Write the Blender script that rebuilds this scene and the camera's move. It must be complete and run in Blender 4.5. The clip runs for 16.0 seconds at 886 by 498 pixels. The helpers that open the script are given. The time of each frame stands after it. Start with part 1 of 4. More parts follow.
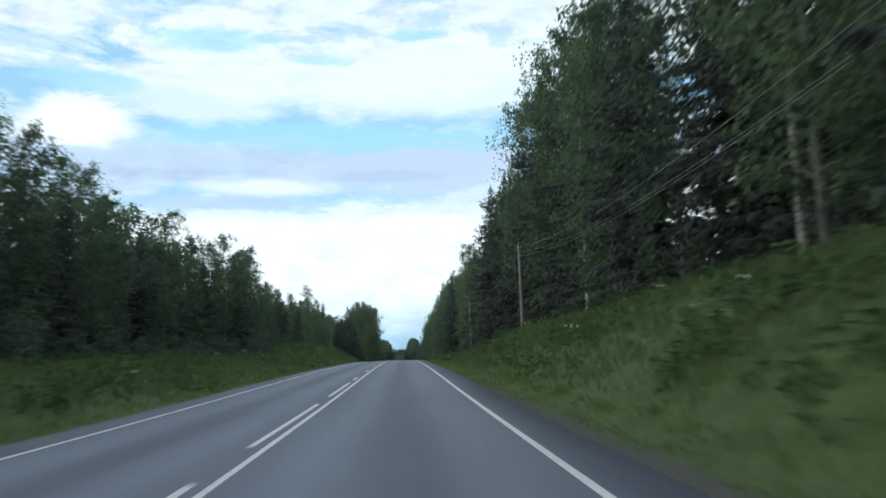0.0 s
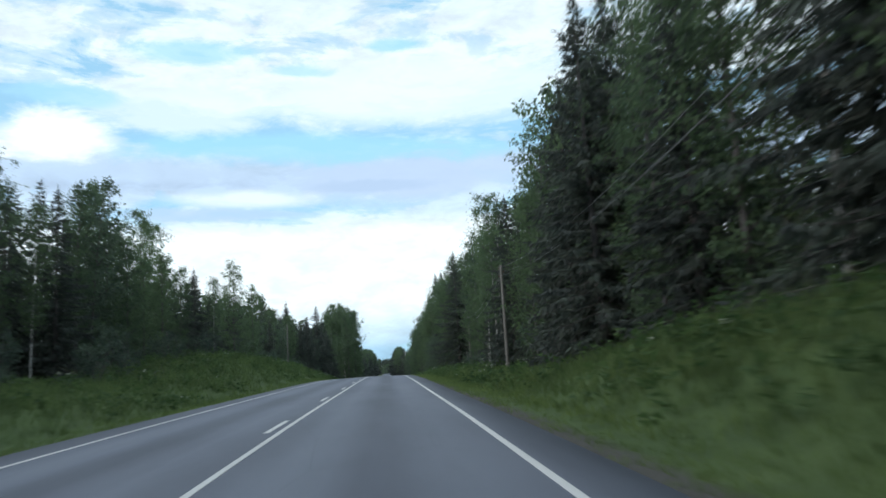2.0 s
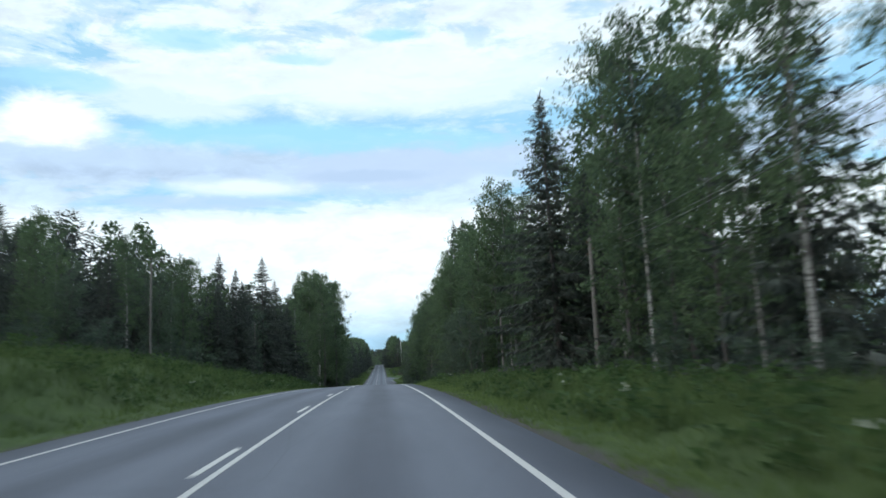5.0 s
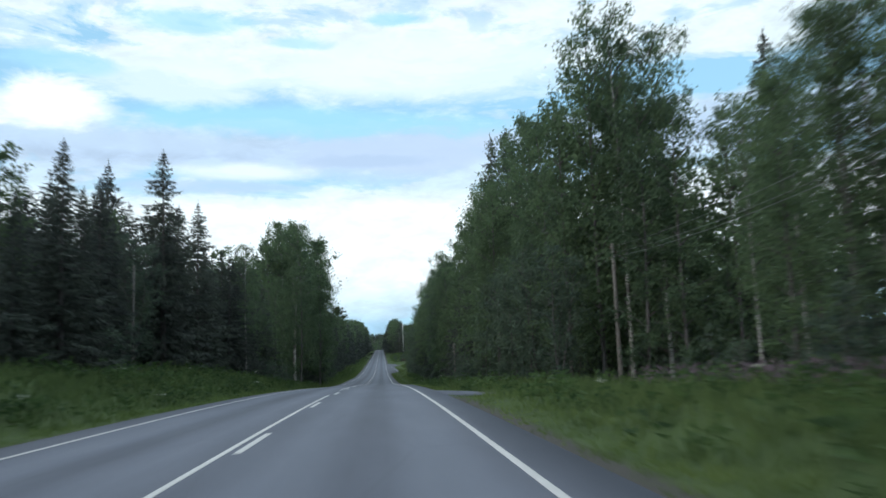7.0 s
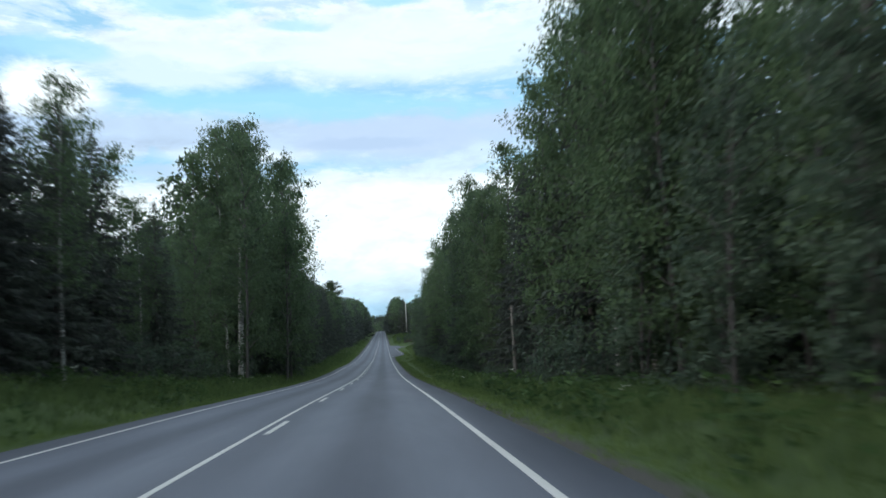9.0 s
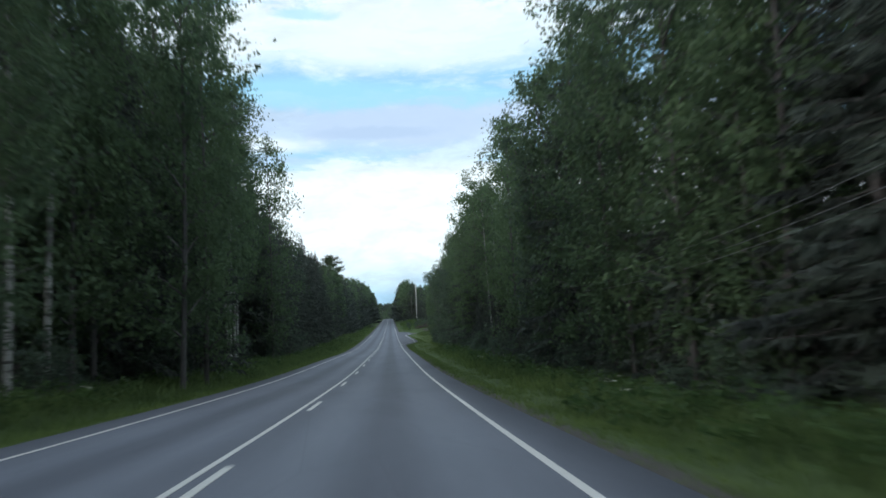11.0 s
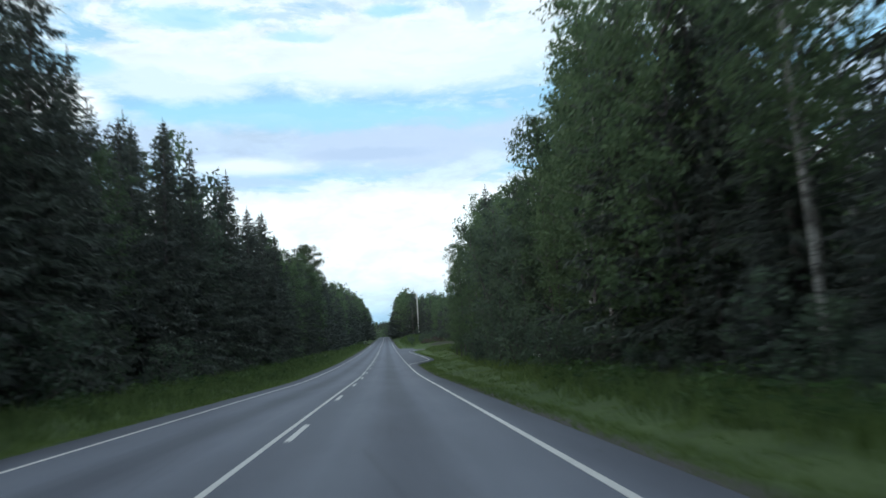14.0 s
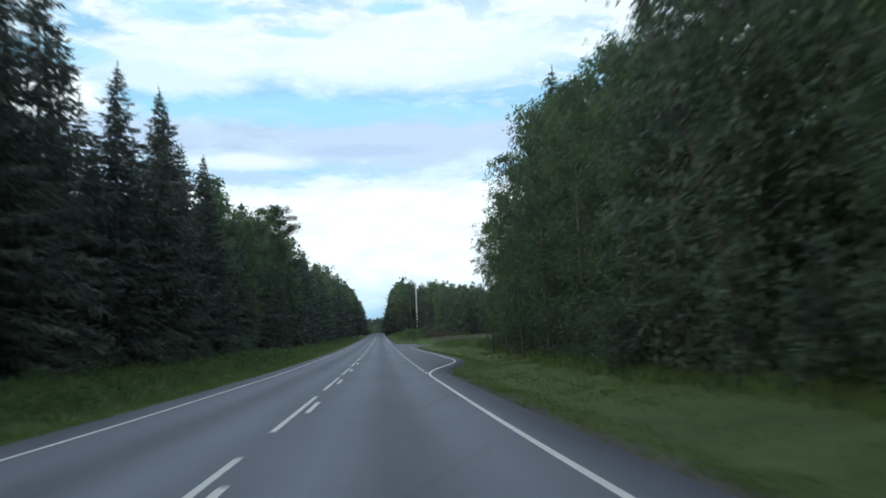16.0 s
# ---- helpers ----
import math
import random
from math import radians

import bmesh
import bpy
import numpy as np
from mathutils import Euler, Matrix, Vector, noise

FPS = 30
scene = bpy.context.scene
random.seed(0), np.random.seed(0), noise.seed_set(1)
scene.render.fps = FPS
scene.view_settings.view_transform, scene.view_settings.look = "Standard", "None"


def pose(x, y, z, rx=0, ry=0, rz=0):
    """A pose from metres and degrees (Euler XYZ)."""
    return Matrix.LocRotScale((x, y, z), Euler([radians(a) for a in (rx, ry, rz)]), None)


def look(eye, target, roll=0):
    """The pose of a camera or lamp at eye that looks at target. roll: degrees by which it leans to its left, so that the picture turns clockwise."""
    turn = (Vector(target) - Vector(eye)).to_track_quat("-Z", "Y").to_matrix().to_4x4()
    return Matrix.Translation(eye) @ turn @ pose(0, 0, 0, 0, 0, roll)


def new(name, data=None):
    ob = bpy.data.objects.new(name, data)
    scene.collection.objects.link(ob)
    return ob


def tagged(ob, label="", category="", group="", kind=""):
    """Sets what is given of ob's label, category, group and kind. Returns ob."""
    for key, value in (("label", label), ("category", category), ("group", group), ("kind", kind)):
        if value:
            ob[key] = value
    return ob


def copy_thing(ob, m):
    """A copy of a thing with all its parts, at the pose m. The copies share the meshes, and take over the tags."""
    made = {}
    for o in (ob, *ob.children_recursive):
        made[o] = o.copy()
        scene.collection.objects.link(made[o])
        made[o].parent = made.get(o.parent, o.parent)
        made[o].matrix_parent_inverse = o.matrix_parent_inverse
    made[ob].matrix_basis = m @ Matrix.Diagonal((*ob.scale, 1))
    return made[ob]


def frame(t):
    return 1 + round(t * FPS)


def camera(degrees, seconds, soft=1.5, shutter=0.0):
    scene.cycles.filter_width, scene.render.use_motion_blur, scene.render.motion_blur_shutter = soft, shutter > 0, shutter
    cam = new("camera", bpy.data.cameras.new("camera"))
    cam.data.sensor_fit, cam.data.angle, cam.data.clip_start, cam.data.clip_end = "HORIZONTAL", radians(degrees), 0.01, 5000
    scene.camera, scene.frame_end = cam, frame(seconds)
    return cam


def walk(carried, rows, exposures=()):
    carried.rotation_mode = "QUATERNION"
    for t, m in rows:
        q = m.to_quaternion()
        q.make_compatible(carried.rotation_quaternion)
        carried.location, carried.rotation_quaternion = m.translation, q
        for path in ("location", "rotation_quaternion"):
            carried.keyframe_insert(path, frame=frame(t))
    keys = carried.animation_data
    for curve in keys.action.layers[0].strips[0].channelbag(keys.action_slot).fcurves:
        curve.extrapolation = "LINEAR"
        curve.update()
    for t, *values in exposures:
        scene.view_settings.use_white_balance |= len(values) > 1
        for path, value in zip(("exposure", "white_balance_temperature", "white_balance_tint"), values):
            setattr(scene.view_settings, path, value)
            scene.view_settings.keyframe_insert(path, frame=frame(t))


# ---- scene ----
cam = camera(58.15, 16.0, soft=1.6, shutter=0.5)

# seconds, x, y, z, yaw, pitch, lean: a car in its lane at about 79 km/h
PATH = [
    (0, 1.994, 0.00, 1.455, -3.16, 8.61, 2.18),
    (0.5, 2.022, 10.95, 1.667, -3.55, 8.88, 3.13),
    (1, 2.015, 21.90, 2.002, -4.02, 9.21, 2.66),
    (1.5, 2.104, 32.85, 2.321, -4.41, 9.31, 2.92),
    (2, 2.123, 43.80, 2.644, -4.40, 9.16, 3.49),
    (2.5, 2.115, 54.75, 2.948, -4.22, 9.01, 3.19),
    (3, 2.104, 65.70, 3.218, -4.26, 8.95, 3.28),
    (3.5, 2.063, 76.65, 3.457, -4.57, 8.89, 3.04),
    (4, 2.051, 87.60, 3.713, -4.80, 8.85, 2.98),
    (5.25, 2.097, 114.98, 4.299, -4.72, 8.41, 2.58),
    (6.5, 2.145, 142.35, 4.500, -4.61, 7.84, 2.24),
    (7, 2.144, 153.30, 4.500, -4.65, 7.52, 2.16),
    (7.5, 2.175, 164.25, 4.468, -4.74, 7.24, 2.28),
    (8, 2.258, 175.20, 4.370, -4.89, 6.84, 2.96),
    (9.25, 2.276, 202.58, 3.883, -4.55, 6.01, 3.05),
    (10.5, 2.213, 229.95, 3.097, -4.15, 5.40, 2.97),
    (11, 2.063, 240.90, 2.723, -4.00, 5.47, 2.70),
    (11.5, 1.986, 251.85, 2.384, -3.99, 5.56, 2.92),
    (12, 1.908, 262.80, 2.081, -4.28, 5.69, 3.38),
    (12.5, 1.831, 273.75, 1.815, -4.39, 6.04, 3.64),
    (13, 1.781, 284.70, 1.606, -4.41, 6.41, 3.40),
    (13.5, 1.766, 295.65, 1.461, -4.41, 6.63, 3.40),
    (14, 1.747, 306.60, 1.349, -4.41, 6.86, 3.48),
    (14.5, 1.726, 317.55, 1.253, -4.23, 6.89, 3.29),
    (15, 1.687, 328.50, 1.142, -4.25, 6.85, 2.92),
    (15.5, 1.681, 339.45, 1.021, -4.44, 6.79, 2.54),
    (16, 1.697, 350.40, 0.898, -4.75, 6.73, 2.47),
]

def view(x, y, z, yaw, pitch, lean):
    eye = Vector((x, y, z))
    a, b = radians(yaw), radians(pitch)
    return look(eye, eye + Vector((-math.sin(a) * math.cos(b), math.cos(a) * math.cos(b), math.sin(b))), -lean)


walk(cam, [(t, view(*r)) for t, *r in PATH])

# ---- light ----
world = bpy.data.worlds.new("sky")
scene.world = world
world.use_nodes = True
SUN_EL, SUN_ROT = radians(26), radians(238)


class Nodes:
    """Short-hand for building a node tree."""

    def __init__(self, tree):
        self.t = tree
        tree.nodes.clear()

    def n(self, kind, ins=None, **props):
        nd = self.t.nodes.new(kind)
        for k, v in props.items():
            setattr(nd, k, v)
        for k, v in (ins or {}).items():
            if isinstance(v, bpy.types.NodeSocket):
                self.t.links.new(v, nd.inputs[k])
            else:
                nd.inputs[k].default_value = v
        return nd

    def math(self, op, a, b=0.0, clamp=False):
        return self.n("ShaderNodeMath", {0: a, 1: b}, operation=op, use_clamp=clamp).outputs[0]

    def ramp(self, fac, stops, interp="LINEAR"):
        nd = self.n("ShaderNodeValToRGB", {0: fac})
        cr = nd.color_ramp
        cr.interpolation = interp
        while len(cr.elements) < len(stops):
            cr.elements.new(0.5)
        for e, (p, c) in zip(cr.elements, stops):
            e.position = p
            e.color = (c, c, c, 1) if isinstance(c, (int, float)) else (*c, 1)
        return nd.outputs[0]

    def mix(self, fac, a, b, mode="MIX"):
        nd = self.n("ShaderNodeMix", {0: fac}, data_type="RGBA", blend_type=mode)
        for i, v in ((6, a), (7, b)):
            if isinstance(v, bpy.types.NodeSocket):
                self.t.links.new(v, nd.inputs[i])
            else:
                nd.inputs[i].default_value = (*v, 1)
        return nd.outputs[2]

    def noise(self, vec, scale, detail=3, rough=0.5, dist=0.0):
        return self.n("ShaderNodeTexNoise", {"Vector": vec, "Scale": scale, "Detail": detail, "Roughness": rough, "Distortion": dist}).outputs[0]

    def mapping(self, vec, scale, loc=(0, 0, 0)):
        return self.n("ShaderNodeMapping", {"Vector": vec, "Scale": scale, "Location": loc}).outputs[0]


def build_sky():
    g = Nodes(world.node_tree)
    sky = g.n("ShaderNodeTexSky", sky_type="NISHITA", sun_disc=False, sun_elevation=SUN_EL, sun_rotation=SUN_ROT, air_density=1.0, dust_density=0.6)
    way = g.n("ShaderNodeTexCoord").outputs["Generated"]
    sep = g.n("ShaderNodeSeparateXYZ", {0: way})
    el = sep.outputs[2]
    # clouds lie in layers: noise stretched along the horizon, finer overhead
    wide = g.mapping(way, (1.8, 1.8, 6.0), (3.1, 0.4, 1.7))
    n1 = g.noise(wide, 2.6, 8, 0.55, 0.25)
    n2 = g.noise(g.mapping(way, (1.7, 1.7, 5.6), (0.7, 5.0, 2.0)), 4.4, 7, 0.58, 0.5)
    n3 = g.noise(g.mapping(way, (1.4, 1.4, 3.6)), 13.0, 6, 0.62, 0.3)
    wob = g.math("MULTIPLY", g.math("SUBTRACT", n1, 0.5), 0.07)
    e = g.math("MULTIPLY", g.math("ADD", el, wob), 2.0)
    # cover by height: bright bank low down, streaks, grey layer, a clear belt, broken cloud above
    base = g.ramp(e, [(0.0, 0.70), (0.08, 0.50), (0.15, 0.90), (0.35, 0.92), (0.41, 0.50), (0.46, 0.56), (0.51, 0.80), (0.55, 0.66), (0.595, 0.22), (0.65, 0.34), (0.70, 0.60), (0.84, 0.62), (1.0, 0.70)])
    c = g.math("ADD", base, g.math("MULTIPLY", g.math("SUBTRACT", n2, 0.5), 1.4))
    c = g.math("ADD", c, g.math("MULTIPLY", g.math("SUBTRACT", n3, 0.5), 0.40))
    cover = g.ramp(c, [(0.34, 0.0), (0.46, 0.5), (0.60, 1.0)], "EASE")
    shade = g.ramp(e, [(0.0, (0.40, 0.60, 0.74)), (0.08, (0.52, 0.73, 0.88)), (0.13, (0.86, 0.95, 1.0)), (0.19, (1.16, 1.16, 1.14)), (0.36, (1.14, 1.14, 1.12)), (0.42, (0.80, 0.90, 0.98)), (0.50, (0.64, 0.74, 0.90)), (0.55, (0.68, 0.79, 0.93)), (0.62, (0.92, 0.98, 1.0)), (0.75, (1.0, 1.02, 1.03)), (1.0, (0.90, 0.95, 0.99))])
    lump = g.ramp(n3, [(0.35, 0.86), (0.62, 1.06)])
    cloud = g.mix(1.0, shade, lump, "MULTIPLY")
    clear = g.mix(1.0, sky.outputs[0], (0.135, 0.155, 0.16), "MULTIPLY")
    clear = g.mix(0.7, clear, (0.50, 0.80, 0.98))
    both = g.mix(cover, clear, cloud)
    # single clouds and gaps, as (direction, half width, half height, colour, strength)
    for at, wide, high, tone, much in (
        ((0.052, 0.967, 0.248), 0.160, 0.030, (0.66, 0.745, 0.91), 0.85),
        ((0.000, 0.970, 0.241), 0.075, 0.008, (0.57, 0.67, 0.84), 0.75),
        ((-0.292, 0.921, 0.259), 0.150, 0.012, (0.66, 0.76, 0.91), 0.70),
        ((-0.161, 0.960, 0.229), 0.080, 0.011, (1.08, 1.09, 1.09), 0.75),
        ((-0.207, 0.956, 0.210), 0.110, 0.008, (0.62, 0.74, 0.9), 0.80),
        ((-0.112, 0.951, 0.289), 0.240, 0.020, (0.46, 0.79, 0.99), 0.85),
        ((0.054, 0.937, 0.345), 0.190, 0.046, (1.03, 1.04, 1.04), 0.80),
        ((-0.219, 0.918, 0.330), 0.120, 0.030, (1.03, 1.04, 1.04), 0.70),
        ((-0.210, 0.896, 0.390), 0.075, 0.016, (0.48, 0.8, 0.99), 0.75),
        ((0.021, 0.916, 0.401), 0.032, 0.009, (0.48, 0.8, 0.99), 0.80),
        ((-0.338, 0.878, 0.338), 0.060, 0.014, (0.52, 0.82, 0.99), 0.70),
        ((-0.088, 0.923, 0.374), 0.040, 0.009, (0.52, 0.82, 0.99), 0.70),
    ):
        east = Vector((at[1], -at[0], 0)).normalized()
        north = east.cross(Vector(at))
        off = g.n("ShaderNodeVectorMath", {0: way, 1: at}, operation="SUBTRACT").outputs[0]
        u = g.n("ShaderNodeVectorMath", {0: off, 1: east / wide}, operation="DOT_PRODUCT").outputs["Value"]
        v = g.n("ShaderNodeVectorMath", {0: off, 1: north / high}, operation="DOT_PRODUCT").outputs["Value"]
        d = g.math("SQRT", g.math("ADD", g.math("MULTIPLY", u, u), g.math("MULTIPLY", v, v)))
        d = g.math("ADD", d, g.math("MULTIPLY", g.math("SUBTRACT", n2, 0.5), 1.6))
        d = g.math("ADD", d, g.math("MULTIPLY", g.math("SUBTRACT", n3, 0.5), 1.2))
        both = g.mix(g.ramp(g.math("MULTIPLY", d, 0.5), [(0.24, much), (0.62, 0.0)], "EASE"), both, tone)
    # one thick bright cumulus over the woods
    off = g.n("ShaderNodeVectorMath", {0: way, 1: (-0.360, 0.887, 0.291)}, operation="SUBTRACT").outputs[0]
    off = g.n("ShaderNodeVectorMath", {0: off, 1: (0.86, 0.86, 2.15)}, operation="MULTIPLY").outputs[0]
    d = g.n("ShaderNodeVectorMath", {0: off}, operation="LENGTH").outputs["Value"]
    d = g.math("ADD", d, g.math("MULTIPLY", g.math("SUBTRACT", n2, 0.5), 0.10))
    d = g.math("ADD", d, g.math("MULTIPLY", g.math("SUBTRACT", n3, 0.5), 0.05))
    puff = g.ramp(d, [(0.040, 1.0), (0.072, 0.0)], "EASE")
    both = g.mix(puff, both, (1.15, 1.13, 1.10))
    both = g.mix(1.0, both, (0.855, 0.985, 1.07), "MULTIPLY")
    bg = g.n("ShaderNodeBackground", {"Color": both, "Strength": 0.95})
    out = g.n("ShaderNodeOutputWorld", {"Surface": bg.outputs[0]})


build_sky()
sun = new("sun", bpy.data.lights.new("sun", "SUN"))
sun.data.energy, sun.data.angle, sun.data.color = 1.06, radians(25), (1.0, 0.95, 0.88)
# the sun stands behind the clouds, behind the car's shoulder
sun.matrix_world = look((0, 0, 60), (-10 * math.sin(SUN_ROT), -10 * math.cos(SUN_ROT), 60 - 10 * math.tan(SUN_EL)))
scene.view_settings.exposure = 0.15

# ---- materials ----


def material(name):
    m = bpy.data.materials.new(name)
    m.use_nodes = True
    g = Nodes(m.node_tree)
    return m, g


def finish(g, col, rough=0.7, bump=None, strength=0.3, dist=0.02, metal=0.0, spec=0.4, through_light=0.0):
    ins = {"Base Color": col, "Roughness": rough, "Metallic": metal, "Specular IOR Level": spec}
    if bump is not None:
        ins["Normal"] = g.n("ShaderNodeBump", {"Height": bump, "Strength": strength, "Distance": dist}).outputs[0]
    b = g.n("ShaderNodeBsdfPrincipled", ins)
    out = b.outputs[0]
    if through_light:
        tr = g.n("ShaderNodeBsdfTranslucent", {"Color": col})
        out = g.n("ShaderNodeMixShader", {0: through_light, 1: out, 2: tr.outputs[0]}).outputs[0]
    g.n("ShaderNodeOutputMaterial", {"Surface": out})


def asphalt_material():
    m, g = material("worn asphalt")
    co = g.n("ShaderNodeTexCoord").outputs["Object"]
    x = g.n("ShaderNodeSeparateXYZ", {0: co}).outputs[0]
    grain = g.noise(co, 60, 4, 0.7)
    blot = g.noise(g.mapping(co, (0.5, 0.08, 0.5)), 1.2, 5, 0.6)
    long = g.noise(g.mapping(co, (2.2, 0.015, 1)), 1.0, 3)
    # polished wheel tracks and an oily strip between them, in each lane
    u = g.math("ADD", g.math("ABSOLUTE", g.math("SUBTRACT", x, 0.02)), g.math("MULTIPLY", g.math("SUBTRACT", long, 0.5), 0.25))
    lane = g.ramp(g.math("DIVIDE", u, 5.0), [(0.0, 0.46), (0.08, 0.54), (0.18, 0.76), (0.26, 0.62), (0.35, 0.32), (0.43, 0.36), (0.52, 0.70), (0.60, 0.74), (0.70, 0.58), (0.76, 0.46), (0.80, 0.37), (1.0, 0.34)])
    f = g.math("ADD", lane, g.math("MULTIPLY", g.math("SUBTRACT", blot, 0.5), 0.7))
    f = g.math("ADD", f, g.math("MULTIPLY", g.math("SUBTRACT", grain, 0.5), 0.35))
    col = g.ramp(f, [(0.0, (0.052, 0.057, 0.078)), (1.0, (0.186, 0.202, 0.250))])
    crack = g.n("ShaderNodeTexVoronoi", {"Vector": g.mapping(co, (0.35, 0.10, 0.3)), "Scale": 1.0}, feature="DISTANCE_TO_EDGE").outputs[0]
    seam = g.ramp(g.math("ADD", crack, g.math("MULTIPLY", g.math("SUBTRACT", grain, 0.5), 0.004)), [(0.0, 0.0), (0.004, 1.0)])
    col = g.mix(g.math("MULTIPLY", g.math("SUBTRACT", 1.0, seam), 0.18), col, (0.03, 0.032, 0.036))
    finish(g, col, 0.72, grain, 0.35, 0.01, spec=0.35)
    return m


def paint_material():
    m, g = material("worn white road paint")
    co = g.n("ShaderNodeTexCoord").outputs["Object"]
    n = g.noise(co, 9, 5, 0.7)
    n2 = g.noise(g.mapping(co, (1, 0.2, 1)), 1.5, 3)
    col = g.ramp(g.math("ADD", n, g.math("MULTIPLY", n2, 0.5)), [(0.42, (0.24, 0.235, 0.235)), (0.60, (0.55, 0.535, 0.52)), (1.0, (0.72, 0.70, 0.68))])
    finish(g, col, 0.6, n, 0.2, 0.01)
    return m


def gravel_material():
    m, g = material("pale gravel")
    co = g.n("ShaderNodeTexCoord").outputs["Object"]
    n = g.noise(co, 22, 5, 0.75)
    n2 = g.noise(co, 0.8, 4)
    col = g.ramp(g.math("ADD", g.math("MULTIPLY", n, 0.6), g.math("MULTIPLY", n2, 0.4)), [(0.2, (0.055, 0.055, 0.056)), (0.8, (0.175, 0.173, 0.17))])
    finish(g, col, 0.9, n, 0.6, 0.03)
    return m


def ground_material():
    m, g = material("grass and forest floor")
    co = g.n("ShaderNodeTexCoord").outputs["Object"]
    x = g.math("ABSOLUTE", g.n("ShaderNodeSeparateXYZ", {0: co}).outputs[0])
    fine = g.noise(co, 14, 5, 0.7)
    mid = g.noise(co, 0.55, 5, 0.6)
    big = g.noise(co, 0.07, 3)
    grass = g.ramp(g.math("ADD", g.math("MULTIPLY", fine, 0.4), g.math("MULTIPLY", mid, 0.6)), [(0.30, (0.046, 0.073, 0.029)), (0.55, (0.087, 0.131, 0.047)), (0.75, (0.126, 0.168, 0.067))])
    dry = g.ramp(big, [(0.45, 0.0), (0.7, 0.45)])
    grass = g.mix(dry, grass, (0.088, 0.112, 0.045))
    floor = g.ramp(fine, [(0.3, (0.045, 0.044, 0.038)), (0.7, (0.085, 0.090, 0.060))])
    y = g.n("ShaderNodeSeparateXYZ", {0: co}).outputs[1]
    far = g.ramp(g.math("DIVIDE", y, 2000.0), [(0.59, 0.0), (0.60, 12.0)])
    x = g.math("ADD", x, far)
    k = g.ramp(g.math("ADD", g.math("DIVIDE", x, 20.0), g.math("MULTIPLY", g.math("SUBTRACT", mid, 0.5), 0.25)), [(0.55, 0.0), (0.68, 1.0)])
    col = g.mix(k, grass, floor)
    edge = g.ramp(g.math("ADD", g.math("DIVIDE", x, 10.0), g.math("MULTIPLY", g.math("SUBTRACT", fine, 0.5), 0.05)), [(0.50, 1.0), (0.535, 0.0)])
    col = g.mix(edge, col, (0.10, 0.095, 0.085))
    finish(g, col, 0.9, fine, 0.7, 0.08, spec=0.2)
    return m


def leaf_material(name, dark, light, through_light=0.22, rough=0.6):
    m, g = material(name)
    ob = g.n("ShaderNodeObjectInfo").outputs["Random"]
    isl = g.n("ShaderNodeNewGeometry").outputs["Random Per Island"]
    co = g.n("ShaderNodeTexCoord").outputs["Object"]
    n = g.noise(co, 0.9, 3)
    n = g.ramp(n, [(0.36, 0.0), (0.64, 1.0)])
    f = g.math("ADD", g.math("MULTIPLY", ob, 0.35), g.math("ADD", g.math("MULTIPLY", isl, 0.14), g.math("MULTIPLY", n, 0.51)))
    col = g.ramp(f, [(0.15, dark), (0.95, light)])
    finish(g, col, rough, spec=0.18, through_light=through_light)
    return m


def bark_material(name, dark, light, birch=False):
    m, g = material(name)
    co = g.n("ShaderNodeTexCoord").outputs["Object"]
    n = g.noise(g.mapping(co, (9, 9, 2)), 2.0, 5, 0.7)
    col = g.ramp(n, [(0.3, dark), (0.7, light)])
    if birch:
        # short dark rings, and longer dark stretches where old limbs stood
        band = g.noise(g.mapping(co, (1.6, 1.6, 9.0)), 0.9, 4, 0.7)
        mask = g.ramp(band, [(0.50, 0.0), (0.60, 0.85)])
        col = g.mix(mask, col, (0.045, 0.042, 0.04))
        patch = g.noise(g.mapping(co, (0.5, 0.5, 1.1)), 0.8, 2, 0.5)
        col = g.mix(g.ramp(patch, [(0.52, 0.0), (0.64, 0.8)]), col, (0.06, 0.056, 0.053))
    finish(g, col, 0.85, n, 0.5, 0.03)
    return m


ASPHALT, PAINT, GRAVEL, GROUND = asphalt_material(), paint_material(), gravel_material(), ground_material()
NEEDLES = leaf_material("spruce needles", (0.054, 0.062, 0.060), (0.106, 0.130, 0.103), 0.32)
PINE_NEEDLES = leaf_material("pine needles", (0.030, 0.046, 0.028), (0.070, 0.098, 0.048), 0.1)
BIRCH_LEAVES = leaf_material("birch leaves", (0.068, 0.104, 0.066), (0.152, 0.222, 0.108), 0.45)
BROAD_LEAVES = leaf_material("alder and willow leaves", (0.064, 0.092, 0.076), (0.142, 0.194, 0.128), 0.45)
BLADES = leaf_material("grass blades", (0.090, 0.138, 0.045), (0.196, 0.264, 0.092), 0.45)
TALL_BLADES = leaf_material("tall grass blades", (0.060, 0.098, 0.040), (0.174, 0.238, 0.088), 0.48)
WEEDS = leaf_material("leafy weeds", (0.052, 0.094, 0.038), (0.142, 0.218, 0.074), 0.5)
DRY_TWIGS = leaf_material("dry brown twigs", (0.07, 0.055, 0.05), (0.17, 0.135, 0.12), 0.05)
BLOSSOM = leaf_material("white umbels", (0.42, 0.44, 0.36), (0.62, 0.64, 0.56), 0.2)
FIREWEED = leaf_material("pink flower spikes", (0.115, 0.088, 0.105), (0.18, 0.132, 0.165), 0.2)
BARK = bark_material("grey brown bark", (0.055, 0.050, 0.052), (0.14, 0.13, 0.128))
BIRCH_BARK = bark_material("white birch bark", (0.23, 0.228, 0.22), (0.44, 0.435, 0.415), True)
PINE_BARK = bark_material("orange pine bark", (0.07, 0.040, 0.026), (0.22, 0.12, 0.065))
